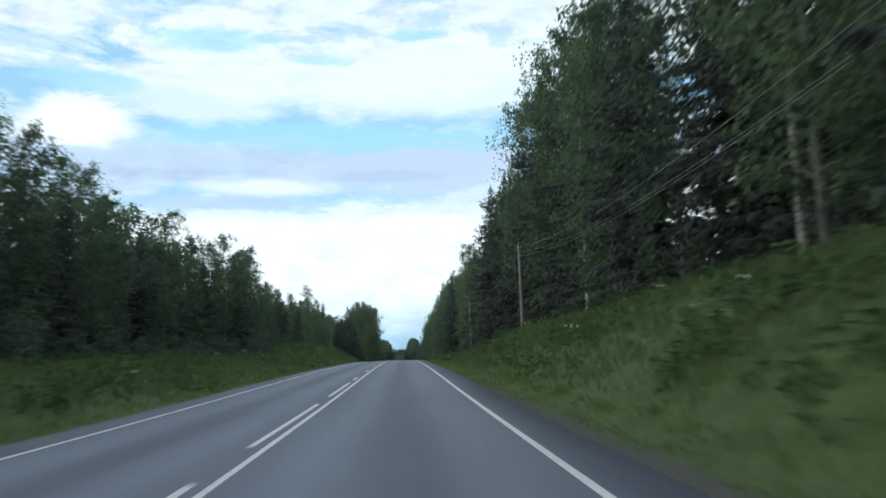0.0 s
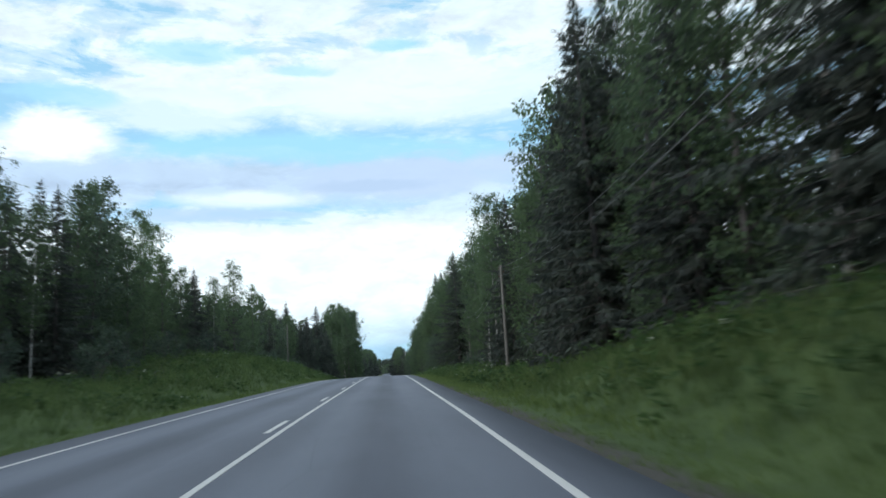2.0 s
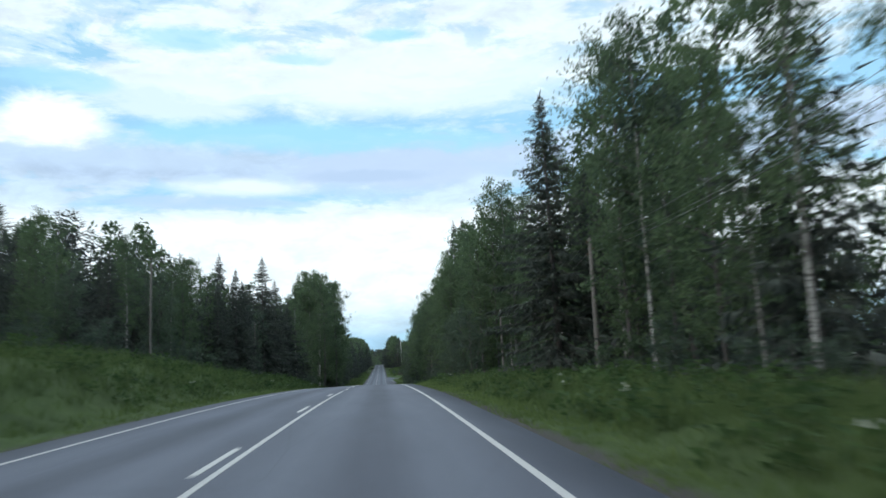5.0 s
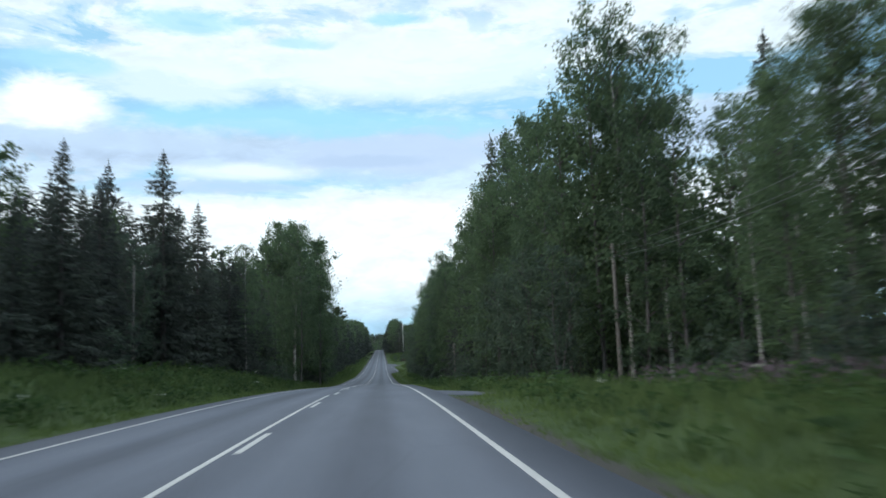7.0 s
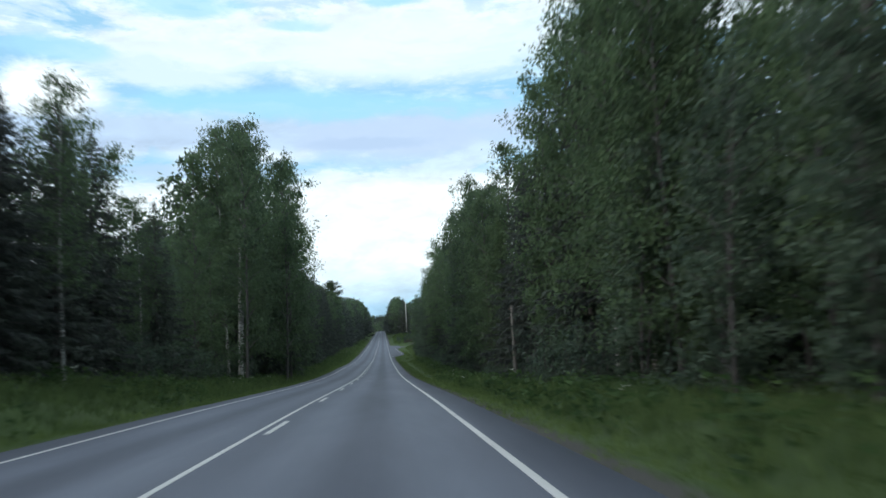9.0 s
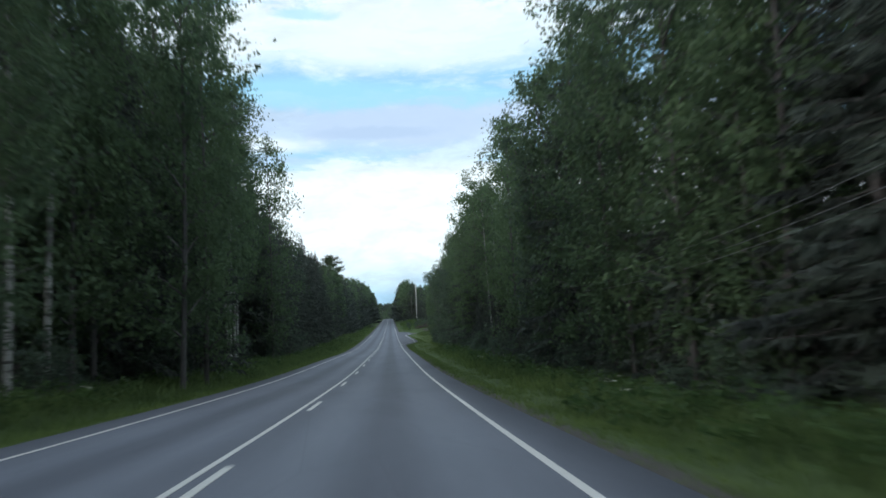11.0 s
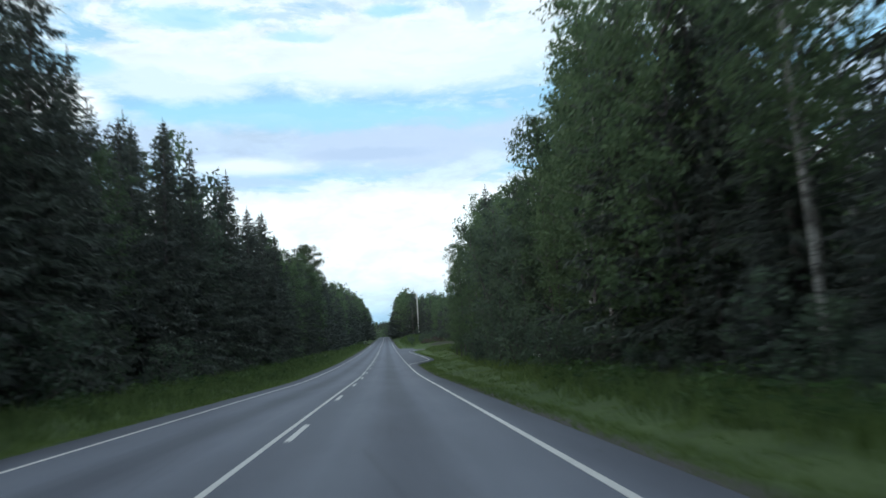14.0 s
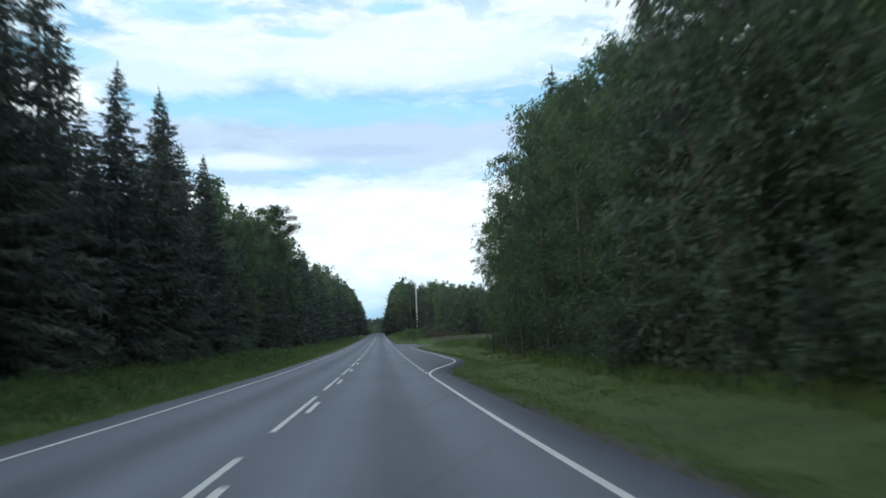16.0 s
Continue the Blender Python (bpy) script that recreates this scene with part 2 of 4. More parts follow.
PALE_POLE = bark_material("pale grey pole paint", (0.48, 0.48, 0.46), (0.66, 0.66, 0.64))
POLE_WOOD = bark_material("grey weathered pole wood", (0.095, 0.088, 0.082), (0.21, 0.195, 0.18))


def plain(name, col, rough=0.5, metal=0.0):
    m, g = material(name)
    n = g.noise(g.n("ShaderNodeTexCoord").outputs["Object"], 6, 4, 0.6)
    c = g.ramp(n, [(0.25, tuple(v * 0.75 for v in col)), (0.75, tuple(min(1, v * 1.15) for v in col))])
    finish(g, c, rough, metal=metal)
    return m


WIRE = plain("aluminium wire", (0.24, 0.24, 0.25), 0.5, 0.4)
GLASS_BROWN = plain("brown porcelain", (0.12, 0.06, 0.035), 0.25)
STEEL = plain("galvanised steel", (0.42, 0.43, 0.44), 0.45, 0.8)
YELLOW = plain("yellow painted tube", (0.55, 0.40, 0.05), 0.5)
BLACK = plain("black plastic", (0.03, 0.03, 0.03), 0.5)
STONE = plain("grey granite", (0.30, 0.29, 0.28), 0.85)

# ---- the lie of the land ----
ROAD_Z = [0.19, 0.72, 1.31, 1.87, 2.32, 2.75, 3.11, 3.29, 3.26, 3.09, 2.73, 2.19, 1.54, 0.93, 0.46, 0.19, 0, -0.21, -0.41, -0.38,
          -0.27, -0.07, 0.17, 0.43, 0.72, 1.04, 1.38, 1.73, 2.1, 2.48, 2.86, 3.26, 3.66, 4.06, 4.46, 4.86, 5.26, 5.66, 6.06, 6.46,
          6.86, 7.26, 7.66, 8.06, 8.46, 8.86, 9.26, 9.66, 10.06, 10.46, 10.86, 11.26, 11.66, 11.96, 12.16, 12.26, 12.24, 12.1, 11.86]
CROWN, LANE = 0.02, 3.75
EDGE_L, EDGE_R = -4.75, 4.62


def road_z(s):
    u = min(max(s / 20.0, -3.0), len(ROAD_Z) - 1.001)
    i = max(int(math.floor(u)), 0)
    z = lambda k: ROAD_Z[min(max(k, 0), len(ROAD_Z) - 1)]
    if u < 0:
        return z(0) + u * 0.62
    f = u - i
    b, c = z(i), z(i + 1)
    a = z(i - 1) if i > 0 else b - 0.62
    m0, m1 = (c - a) / 2, (z(i + 2) - b) / 2
    return (2 * f**3 - 3 * f**2 + 1) * b + (f**3 - 2 * f**2 + f) * m0 + (-2 * f**3 + 3 * f**2) * c + (f**3 - f**2) * m1


def table(rows, s):
    return float(np.interp(s, [r[0] for r in rows], [r[1] for r in rows]))


BANK_R = [(-40, 3.2), (20, 2.9), (36, 2.5), (52, 2.2), (68, 1.25), (78, 0.15), (88, -0.25), (103, -0.15), (130, 0.0), (170, 0.0), (230, -0.7), (263, -1.0), (300, -0.7), (345, -0.1), (430, 0.0), (520, 1.0), (600, 2.2), (900, 1.4)]
BANK_L = [(-40, 0.9), (60, 0.8), (88, 0.6), (98, 1.5), (108, 2.4), (130, 2.4), (160, 1.9), (185, 1.1), (214, 1.4), (235, 0.8), (270, 0.0), (300, -0.3), (360, 0.1), (450, 0.3), (900, 0.8)]


def bay(s):
    """How far the bus bay widens the road on its right side."""
    def ease(a, b):
        u = min(max((s - a) / (b - a), 0.0), 1.0)
        return u * u * (3 - 2 * u)

    return 3.0 * ease(384, 409) - 0.75 * ease(418, 462) + 1.4 * ease(470, 478) - 3.65 * ease(504, 512)


def hill(s):
    """The land sinks past the crest of the straight, then rises to a wooded ridge."""
    u = min(max((s - 1330) / 520.0, 0.0), 1.0)
    v = min(max((s - 1150) / 120.0, 0.0), 1.0)
    return 31.0 * u * u * (3 - 2 * u) - 5.0 * v * v * (3 - 2 * v)


def ground_z(x, s):
    z0 = road_z(s)
    right = x > 0
    edge = (EDGE_R + bay(s)) if right else -EDGE_L
    b = table(BANK_R if right else BANK_L, s)
    a = abs(x)
    lip = -CROWN * edge
    if a < edge:
        return z0 - CROWN * a - 0.10
    ditch = -0.42 + 0.14 * max(b, 0) if b > -0.2 else -0.55
    if right and abs(s - 178) < 20:
        level = math.exp(-((s - 178) / 8.5) ** 4)
        ditch = ditch * (1 - level) - 0.06 * level
    drive = math.exp(-((s - 189.6) / 4.6) ** 4) + (1.0 if 478 < s < 507 else 0.0) if right else 0.0
    prof = [(edge, lip - 0.05), (edge + 0.5, lip - 0.07), (edge + 1.9, ditch), (edge + 3.3, 0.45 * b - 0.12), (edge + 5.2, 0.85 * b), (edge + 7.5, b), (40, b + 0.6), (120, b + 1.0), (600, -4.0), (5000, -30.0)]
    z = table(prof, a)
    n = noise.noise((x * 0.22, s * 0.22, 3.0)) * 0.22 + noise.noise((x * 0.7, s * 0.7, 9.0)) * 0.09
    z += n * min(max((a - edge - 0.6) / 2.0, 0.0), 1.0)
    if drive > 0.02 and a < 60:
        fall = 0.11 * min(a - edge, 9.0) if s < 300 else 0.06 * min(a - edge, 14.0)
        z = z * (1 - min(drive, 1)) + (lip - 0.09 - fall) * min(drive, 1)
    return z0 + z


def mesh_object(name, verts, faces, mat, parent=None, smooth=False):
    me = bpy.data.meshes.new(name)
    verts = np.asarray(verts, dtype=np.float32)
    if isinstance(faces, np.ndarray):
        k = faces.shape[1]
        me.vertices.add(len(verts))
        me.vertices.foreach_set("co", verts.ravel())
        me.loops.add(faces.size)
        me.loops.foreach_set("vertex_index", faces.astype(np.int32).ravel())
        me.polygons.add(len(faces))
        me.polygons.foreach_set("loop_start", np.arange(0, faces.size, k, dtype=np.int32))
        me.update(calc_edges=True)
        me.validate()
    else:
        me.from_pydata([tuple(map(float, v)) for v in verts], [], faces)
    if smooth:
        me.polygons.foreach_set("use_smooth", np.ones(len(me.polygons), dtype=bool))
    me.materials.append(mat)
    ob = new(name, me)
    if parent is not None:
        ob.parent = parent
    return ob


def part(name, bm, mat, parent, label=""):
    me = bpy.data.meshes.new(name)
    bm.to_mesh(me)
    bm.free()
    me.materials.append(mat)
    ob = new(name, me)
    ob.parent = parent
    if label:
        tagged(ob, label)
    return ob


def grid_mesh(name, xs, ss, height, mat, label, smooth=True):
    nx = len(xs(ss[0]))
    verts = [(x, s, height(x, s)) for s in ss for x in xs(s)]
    q = []
    for j in range(len(ss) - 1):
        for i in range(nx - 1):
            a = j * nx + i
            q.append((a, a + 1, a + nx + 1, a + nx))
    ob = mesh_object(name, verts, np.array(q), mat, smooth=smooth)
    return tagged(ob, label, kind="structure")


S_NEAR = list(np.arange(-60, 520, 2.5))
S_ALL = S_NEAR + list(np.arange(520, 1180, 10.0)) + list(np.arange(1200, 2140, 40.0)) + [2400, 3000, 4500]


def ground_xs(s):
    r = EDGE_R + bay(s)
    left = [-4500, -1500, -500, -150, -60, -35, -26, -21, -18] + list(np.arange(-16, -4.6, 0.8))
    left[-1] = EDGE_L
    right = [r] + list(r + np.arange(0.7, 12.5, 0.8)) + [20, 24, 30, 45, 80, 160, 500, 1500, 4500]
    return left + [-2, 2] + right


ground = grid_mesh("ground", ground_xs, S_ALL, lambda x, s: ground_z(x, s) + hill(s), GROUND, "green roadside verge running into mossy forest floor")
tagged(ground, category="ground")


def road_xs(s):
    r = EDGE_R + bay(s)
    return [EDGE_L - 0.02, EDGE_L, -LANE, -1.9, 0, 1.9, LANE, r, r + 0.02]


def road_height(x, s):
    z = road_z(s) - CROWN * abs(x)
    if x > EDGE_R + bay(s) or x < EDGE_L:
        z -= 0.16
    return z


road = grid_mesh("road", road_xs, list(np.arange(-60, 520, 2.5)) + list(np.arange(520, 1165, 10.0)), road_height, ASPHALT, "grey worn two lane asphalt road, crowned, with darker strips", False)
tagged(road, category="road")


def strip(name, centre, s0, s1, width, mat, parent, step=2.5, lift=0.006, label=""):
    n = max(int(math.ceil((s1 - s0) / step)), 1)
    v, f = [], []
    for i in range(n + 1):
        s = s0 + (s1 - s0) * i / n
        for dx, dz in ((-width / 2 - 0.006, -0.004), (-width / 2, lift), (width / 2, lift), (width / 2 + 0.006, -0.004)):
            x = centre(s) + dx
            v.append((x, s, road_z(s) - CROWN * abs(x) + dz))
        if i:
            b = (i - 1) * 4
            f += [(b + k, b + k + 1, b + k + 5, b + k + 4) for k in range(3)]
    f += [(0, 1, 2, 3), (n * 4 + 3, n * 4 + 2, n * 4 + 1, n * 4)]
    ob = mesh_object(name, v, f, mat, parent)
    if label:
        tagged(ob, label)
    return ob


def holder(name, label, category, kind="structure"):
    return tagged(new(name), label, category, kind=kind)


edge_left = strip("edge_line_left", lambda s: -LANE, -60, 1150, 0.085, PAINT, None)
tagged(edge_left, "thin worn white edge line on the asphalt", "road marking", kind="structure")
edge_right = strip("edge_line_right", lambda s: LANE, -60, 384.5, 0.10, PAINT, None)
tagged(edge_right, "white edge line along the paved shoulder", "road marking", kind="structure")
edge_right_far = strip("edge_line_right_far", lambda s: LANE, 512, 1150, 0.12, PAINT, None)
tagged(edge_right_far, "white edge line beyond the bus bay", "road marking", kind="structure")
bay_line = strip("bay_edge_line", lambda s: LANE + 0.02 + bay(s) * 1.06, 384.5, 478, 0.11, PAINT, None, 1.2)
tagged(bay_line, "white line bending round the bus bay", "road marking", kind="structure")
bay_dashes = holder("bay_dashes", "short white dashes between lane and bus bay", "road marking")
for k in range(40):
    s = 386.6 + k * 3.0
    strip("dash", lambda s: LANE, s, s + 1.5, 0.12, PAINT, bay_dashes)
centre = holder("centre_line", "solid and dashed white centre lines, worn", "road marking")
for s0, s1, x in ((-60, 150.5, 0.10), (159.5, 187.4, -0.11), (197.0, 352.0, -0.11)):
    strip("solid_line", lambda s, x=x: x, s0, s1, 0.085, PAINT, centre)
for k in range(-5, 2):
    strip("dash", lambda s: -0.15, 11.5 + 12 * k, 20.3 + 12 * k, 0.10, PAINT, centre)
for k in range(-6, 4):
    strip("dash", lambda s: -0.15, 106.9 + 12 * k, 109.9 + 12 * k, 0.10, PAINT, centre)
for s0 in (153.8, 164.9, 176.8, 188.4):
    strip("dash", lambda s: 0.09, s0, s0 + 3.2, 0.10, PAINT, centre)
for k in range(0, 75):
    s0 = 199.4 + 12 * k
    strip("dash", lambda s: 0.13, s0, s0 + 3.1, 0.10, PAINT, centre)
for k in range(0, 65):
    s0 = 351.8 + 12 * k
    strip("dash", lambda s: -0.10, s0, s0 + 8.9, 0.10, PAINT, centre)


def lane_mesh(name, s0, half, x0, x1, mat, label, flare=5.0, mouth=None):
    """A side road that leaves the road's right edge, with a flared mouth."""
    v, f = [], []
    m = x0 if mouth is None else mouth
    xs = list(np.linspace(x0, x1, 24))
    for x in xs:
        w = half + flare * math.exp(-(x - m) / 1.5)
        bend = 0.010 * max(x - 14, 0) ** 2
        for k in (-1.0, -0.97, -0.5, 0, 0.5, 0.97, 1.0):
            s = s0 + k * w + bend
            flat = road_z(s) - CROWN * x - 0.02
            u = min(max((x - m) / 5.0, 0.0), 1.0)
            z = flat * (1 - u) + (ground_z(x, s0 + k * min(w, half) + bend) + 0.13) * u
            v.append((x, s, z - 0.05 * abs(k) ** 3 - (0.4 if abs(k) == 1.0 else 0.0)))
    for i in range(len(xs) - 1):
        for k in range(6):
            a = i * 7 + k
            f.append((a, a + 7, a + 8, a + 1))
    return tagged(mesh_object(name, v, f, mat, smooth=True), label, "side road", kind="structure")


lane_mesh("drive_apron", 189.4, 2.6, EDGE_R - 0.1, 6.4, ASPHALT, "dark asphalt mouth of a farm drive", 3.2)
lane_mesh("gravel_drive", 189.4, 2.6, 6.35, 40, GRAVEL, "pale gravel farm drive between the trees", 3.2, EDGE_R - 0.1)
lane_mesh("side_road", 492.0, 3.2, EDGE_R + 3.3, 30, GRAVEL, "light gravel side road beyond the bus bay", 6.0)

# ---- vegetation ----


def kites(base, tip_dir, length, width, rng):
    """Leaf- or twig-shaped slivers: base points, directions, lengths and widths as arrays."""
    n = len(base)
    d = tip_dir / np.linalg.norm(tip_dir, axis=1)[:, None]
    r = rng.normal(size=(n, 3))
    side = np.cross(d, r)
    side /= np.linalg.norm(side, axis=1)[:, None] + 1e-9
    k = rng.uniform(0.1, 0.45, n)[:, None]
    v = np.stack([base + side * (width / 2)[:, None], base + d * length[:, None], base - side * (width / 2)[:, None] + d * length[:, None] * k], 1).reshape(-1, 3)
    return v, np.arange(3 * n).reshape(-1, 3)


def tube(path, radii, sides):
    path = np.asarray(path, float)
    v, f = [], []
    for i, (p, r) in enumerate(zip(path, radii)):
        t = path[min(i + 1, len(path) - 1)] - path[max(i - 1, 0)]
        t = t / (np.linalg.norm(t) + 1e-9)
        a = np.cross(t, (0.31, 0.95, 0.05) if abs(t[2]) > 0.8 else (0, 0, 1))
        a /= np.linalg.norm(a)
        b = np.cross(t, a)
        for k in range(sides):
            w = 2 * math.pi * k / sides
            v.append(p + r * (math.cos(w) * a + math.sin(w) * b))
    for i in range(len(path) - 1):
        for k in range(sides):
            k2 = (k + 1) % sides
            f.append((i * sides + k, i * sides + k2, (i + 1) * sides + k2, (i + 1) * sides + k))
    return np.array(v), np.array(f)


def joined(pieces):
    vs, fs, o = [], [], 0
    for v, f in pieces:
        vs.append(v)
        fs.append(f + o)
        o += len(v)
    return np.concatenate(vs), np.concatenate(fs)


def trunk_path(h, rng, bend):
    z = np.linspace(-0.3, h, 7)
    a, p = rng.uniform(0, 6.28), rng.uniform(0, 6.28)
    off = bend * (np.sin(z / h * 2.2 + p) - math.sin(p))
    return np.stack([off * math.cos(a), off * math.sin(a), z], 1)


def at_height(path, z):
    return np.stack([np.interp(z, path[:, 2], path[:, 0]), np.interp(z, path[:, 2], path[:, 1]), z], -1)


def spruce_arrays(seed, h, lod=1.0):
    rng = np.random.default_rng(seed)
    path = trunk_path(h, rng, 0.12)
    wood = [tube(path, np.linspace(0.011 * h + 0.05, 0.012, 7), 7 if lod > 0.6 else 4)]
    big = 1.0 / math.sqrt(lod)
    reach = h * rng.uniform(0.205, 0.245)
    z = rng.uniform(0.5, 1.3)
    base, way, ln, wd = [], [], [], []
    lop = rng.uniform(0, 6.28)
    while z < h - 0.15:
        f = z / h
        r = reach * min(1.0, (1 - f) ** 0.80 + 0.01) * (0.75 + 0.25 * min(1, f * 6))
        k = int(rng.integers(5, 8))
        a0 = rng.uniform(0, 6.28)
        for j in range(k):
            a = a0 + 6.28 * j / k + rng.normal(0, 0.2)
            if lod > 0.6 and rng.uniform() < 0.1:
                continue
            L = r * rng.uniform(0.42, 1.25) * (1 + 0.12 * math.cos(a - lop))
            rise = 0.35 * (f - 0.45) + rng.normal(0, 0.07)
            out = np.array([math.cos(a), math.sin(a), 0])
            n = max(int((9 + 34 * L) * lod * (0.7 if f < 0.2 else 1.0)), 2)
            u = np.sort(rng.uniform(0.12, 1.0, n))
            u[-1] = 1.0
            o = at_height(path, np.full(1, z))[0]
            p = o + np.outer(u * L, out)
            p[:, 2] += rise * L * u - 0.30 * L * u * (1 - 0.55 * u) + rng.normal(0, 0.03, n)
            sidew = np.array([-math.sin(a), math.cos(a), 0]) * 1.0
            w = np.outer(rng.choice([-1, 1], n) * rng.uniform(0.25, 1.0, n), sidew) + np.outer(rng.uniform(0.35, 0.9, n), out)
            w[:, 2] -= rng.uniform(0.1, 1.3, n)
            w[-1] = out + np.array([0, 0, 0.25])
            base.append(p)
            way.append(w)
            ln.append(rng.uniform(0.28, 0.60, n) * big * (0.55 + 0.45 * min(1, L)) * (0.5 + 0.5 * (1 - f) ** 0.5))
            wd.append(rng.uniform(0.085, 0.16, n) * big * (0.34 + 0.66 * (1 - f) ** 0.7))
            if lod > 0.6 and f < 0.34:
                for _ in range(3):
                    q = rng.uniform(0.3, 0.95)
                    p0 = o + out * L * q + np.array([0, 0, (rise - 0.2) * L * q])
                    wood.append(tube([p0, p0 + out * rng.uniform(0.2, 0.5) + np.outer(rng.uniform(-0.6, 0.6, 1), sidew)[0] + np.array([0, 0, -rng.uniform(0.05, 0.5)])], [0.014, 0.005], 3))
            if lod > 0.6 and f < 0.75 and j % 2 == 0:
                wood.append(tube([o, o + out * L * 0.5 + np.array([0, 0, rise * L * 0.5 - 0.11 * L]), o + out * L * 0.95 + np.array([0, 0, rise * L - 0.14 * L])], [0.03, 0.018, 0.006], 3))
        z += rng.uniform(0.26, 0.42) * (1.0 if lod > 0.6 else 1.5) * (0.65 if f > 0.8 else 1)
    top = rng.integers(5, 9)
    base.append(at_height(path, np.linspace(h - 0.7, h - 0.05, top)))
    t = rng.normal(0, 0.25, (top, 3))
    t[:, 2] = 1
    way.append(t)
    ln.append(np.full(top, 0.40))
    wd.append(np.full(top, 0.07))
    leaf = kites(np.concatenate(base), np.concatenate(way), np.concatenate(ln), np.concatenate(wd), rng)
    return wood[0], joined(wood[1:]) if len(wood) > 1 else None, leaf


def broad_arrays(seed, h, lod=1.0, bare=0.30, spread=0.16, leaves=4600, droop=0.8, size=1.0, stems=1):
    """Birch-like tree: slim stem, rising limbs, twigs that hang, leaves in loose sprays."""
    rng = np.random.default_rng(seed)
    wood, base, way = [], [], []
    boles, limbs_made = [], []
    sprays = []
    for st in range(stems):
        hh = h * (1 if st == 0 else rng.uniform(0.7, 0.95))
        path = trunk_path(hh, rng, 0.35 if stems == 1 else 0.5)
        if stems > 1:
            a = rng.uniform(0, 6.28)
            lean = np.linspace(0, 1, 7) ** 1.3 * hh * rng.uniform(0.05, 0.16)
            path[:, 0] += math.cos(a) * (lean + 0.25)
            path[:, 1] += math.sin(a) * (lean + 0.25)
        wood.append(tube(path, (0.0058 * hh + 0.022) * np.linspace(1, 0.06, 7) ** 0.85, (8 if lod > 0.6 else 4) if h > 4 else 4))
        boles.append(wood[-1])
        limbs = int((26 if stems == 1 else 13 if h > 4 else 6) * (0.6 + 0.4 * lod))
        for j in range(limbs):
            f = bare + (1 - bare) * ((j + rng.uniform(0, 0.9)) / limbs)
            z = hh * min(f, 0.985)
            g = (f - bare) / (1 - bare)
            L = hh * spread * (0.35 + 1.5 * g * (1 - g) ** 0.65 + 0.30 * (1 - g) ** 2) * rng.uniform(0.7, 1.25)
            a = j * 2.4 + rng.normal(0, 0.4)
            up = rng.uniform(0.55, 1.0) + 0.6 * g
            out = np.array([math.cos(a), math.sin(a), up])
            out /= np.linalg.norm(out)
            o = at_height(path, np.full(1, z))[0]
            u = np.linspace(0, 1, 4)
            pts = o + np.outer(u * L, out)
            pts[:, 2] -= 0.22 * L * u**2
            if lod > 0.3 or j == 0:
                wood.append(tube(pts, (0.02 + 0.002 * hh) * np.linspace(1, 0.15, 4), 3))
                limbs_made.append(wood[-1])
            m = max(int(5 + 3.2 * L), 4)
            for _ in range(m):
                q = rng.uniform(0.25, 1.05)
                c = np.array([np.interp(q, u, pts[:, k]) for k in range(3)]) + rng.normal(0, 0.16 + 0.11 * L, 3) * (1, 1, 0.7)
                sprays.append((c, rng.uniform(0.35, 0.95) * (0.7 + 0.2 * L)))
        sprays.append((at_height(path, np.full(1, hh))[0], 0.5))
    per = max(int(leaves * lod / len(sprays)), 2)
    big = 1.0 / math.sqrt(lod)
    for c, r in sprays:
        k = max(1, int(per * rng.uniform(0.4, 1.6)))
        v = rng.normal(0, 0.33 * r, (k, 3)) * (1, 1, 0.8)
        v[:, 2] -= droop * np.abs(rng.normal(0, 0.5 * r, k))
        base.append(c + v)
        w = rng.normal(0, 0.6, (k, 3))
        w[:, 2] -= droop
        way.append(w)
    base, way = np.concatenate(base), np.concatenate(way)
    n = len(base)
    leaf = kites(base, way, rng.uniform(0.13, 0.27, n) * big * size, rng.uniform(0.09, 0.17, n) * big * size, rng)
    stem = joined(wood[:1]) if stems == 1 else joined(boles)
    return stem, joined(wood[1:] if stems == 1 else limbs_made), leaf


def pine_arrays(seed, h, lod=1.0):
    rng = np.random.default_rng(seed)
    path = trunk_path(h, rng, 0.4)
    wood = [tube(path, (0.012 * h + 0.04) * np.linspace(1, 0.12, 7), 7)]
    base, way = [], []
    for j in range(42):
        f = 0.48 + 0.51 * ((j + rng.uniform(0, 1)) / 42)
        o = at_height(path, np.full(1, h * f))[0]
        L = h * 0.125 * (0.5 + 1.2 * math.sin(min(1, (1.02 - f) / 0.45) * 2.2)) * rng.uniform(0.6, 1.2)
        a = j * 2.4 + rng.normal(0, 0.5)
        out = np.array([math.cos(a), math.sin(a), 0.25 + 0.5 * (f - 0.45)])
        pts = o + np.outer(np.linspace(0, 1, 4) * L, out)
        pts[:, 2] += 0.06 * L * np.linspace(0, 1, 4) ** 2
        wood.append(tube(pts, 0.05 * np.linspace(1, 0.25, 4), 4))
        for _ in range(int(7 + 8 * L)):
            q = rng.uniform(0.25, 1.05)
            c = np.array([np.interp(q, np.linspace(0, 1, 4), pts[:, k]) for k in range(3)]) + rng.normal(0, 0.30, 3) * (1, 1, 0.6)
            k = max(int(17 * lod), 3)
            base.append(c + rng.normal(0, 0.22, (k, 3)) * (1, 1, 0.5))
            w = rng.normal(0, 0.7, (k, 3))
            w[:, 2] += 0.5
            way.append(w)
    base, way = np.concatenate(base), np.concatenate(way)
    n = len(base)
    big = 1 / math.sqrt(lod)
    return wood[0], joined(wood[1:]), kites(base, way, rng.uniform(0.22, 0.42, n) * big, rng.uniform(0.06, 0.11, n) * big, rng)


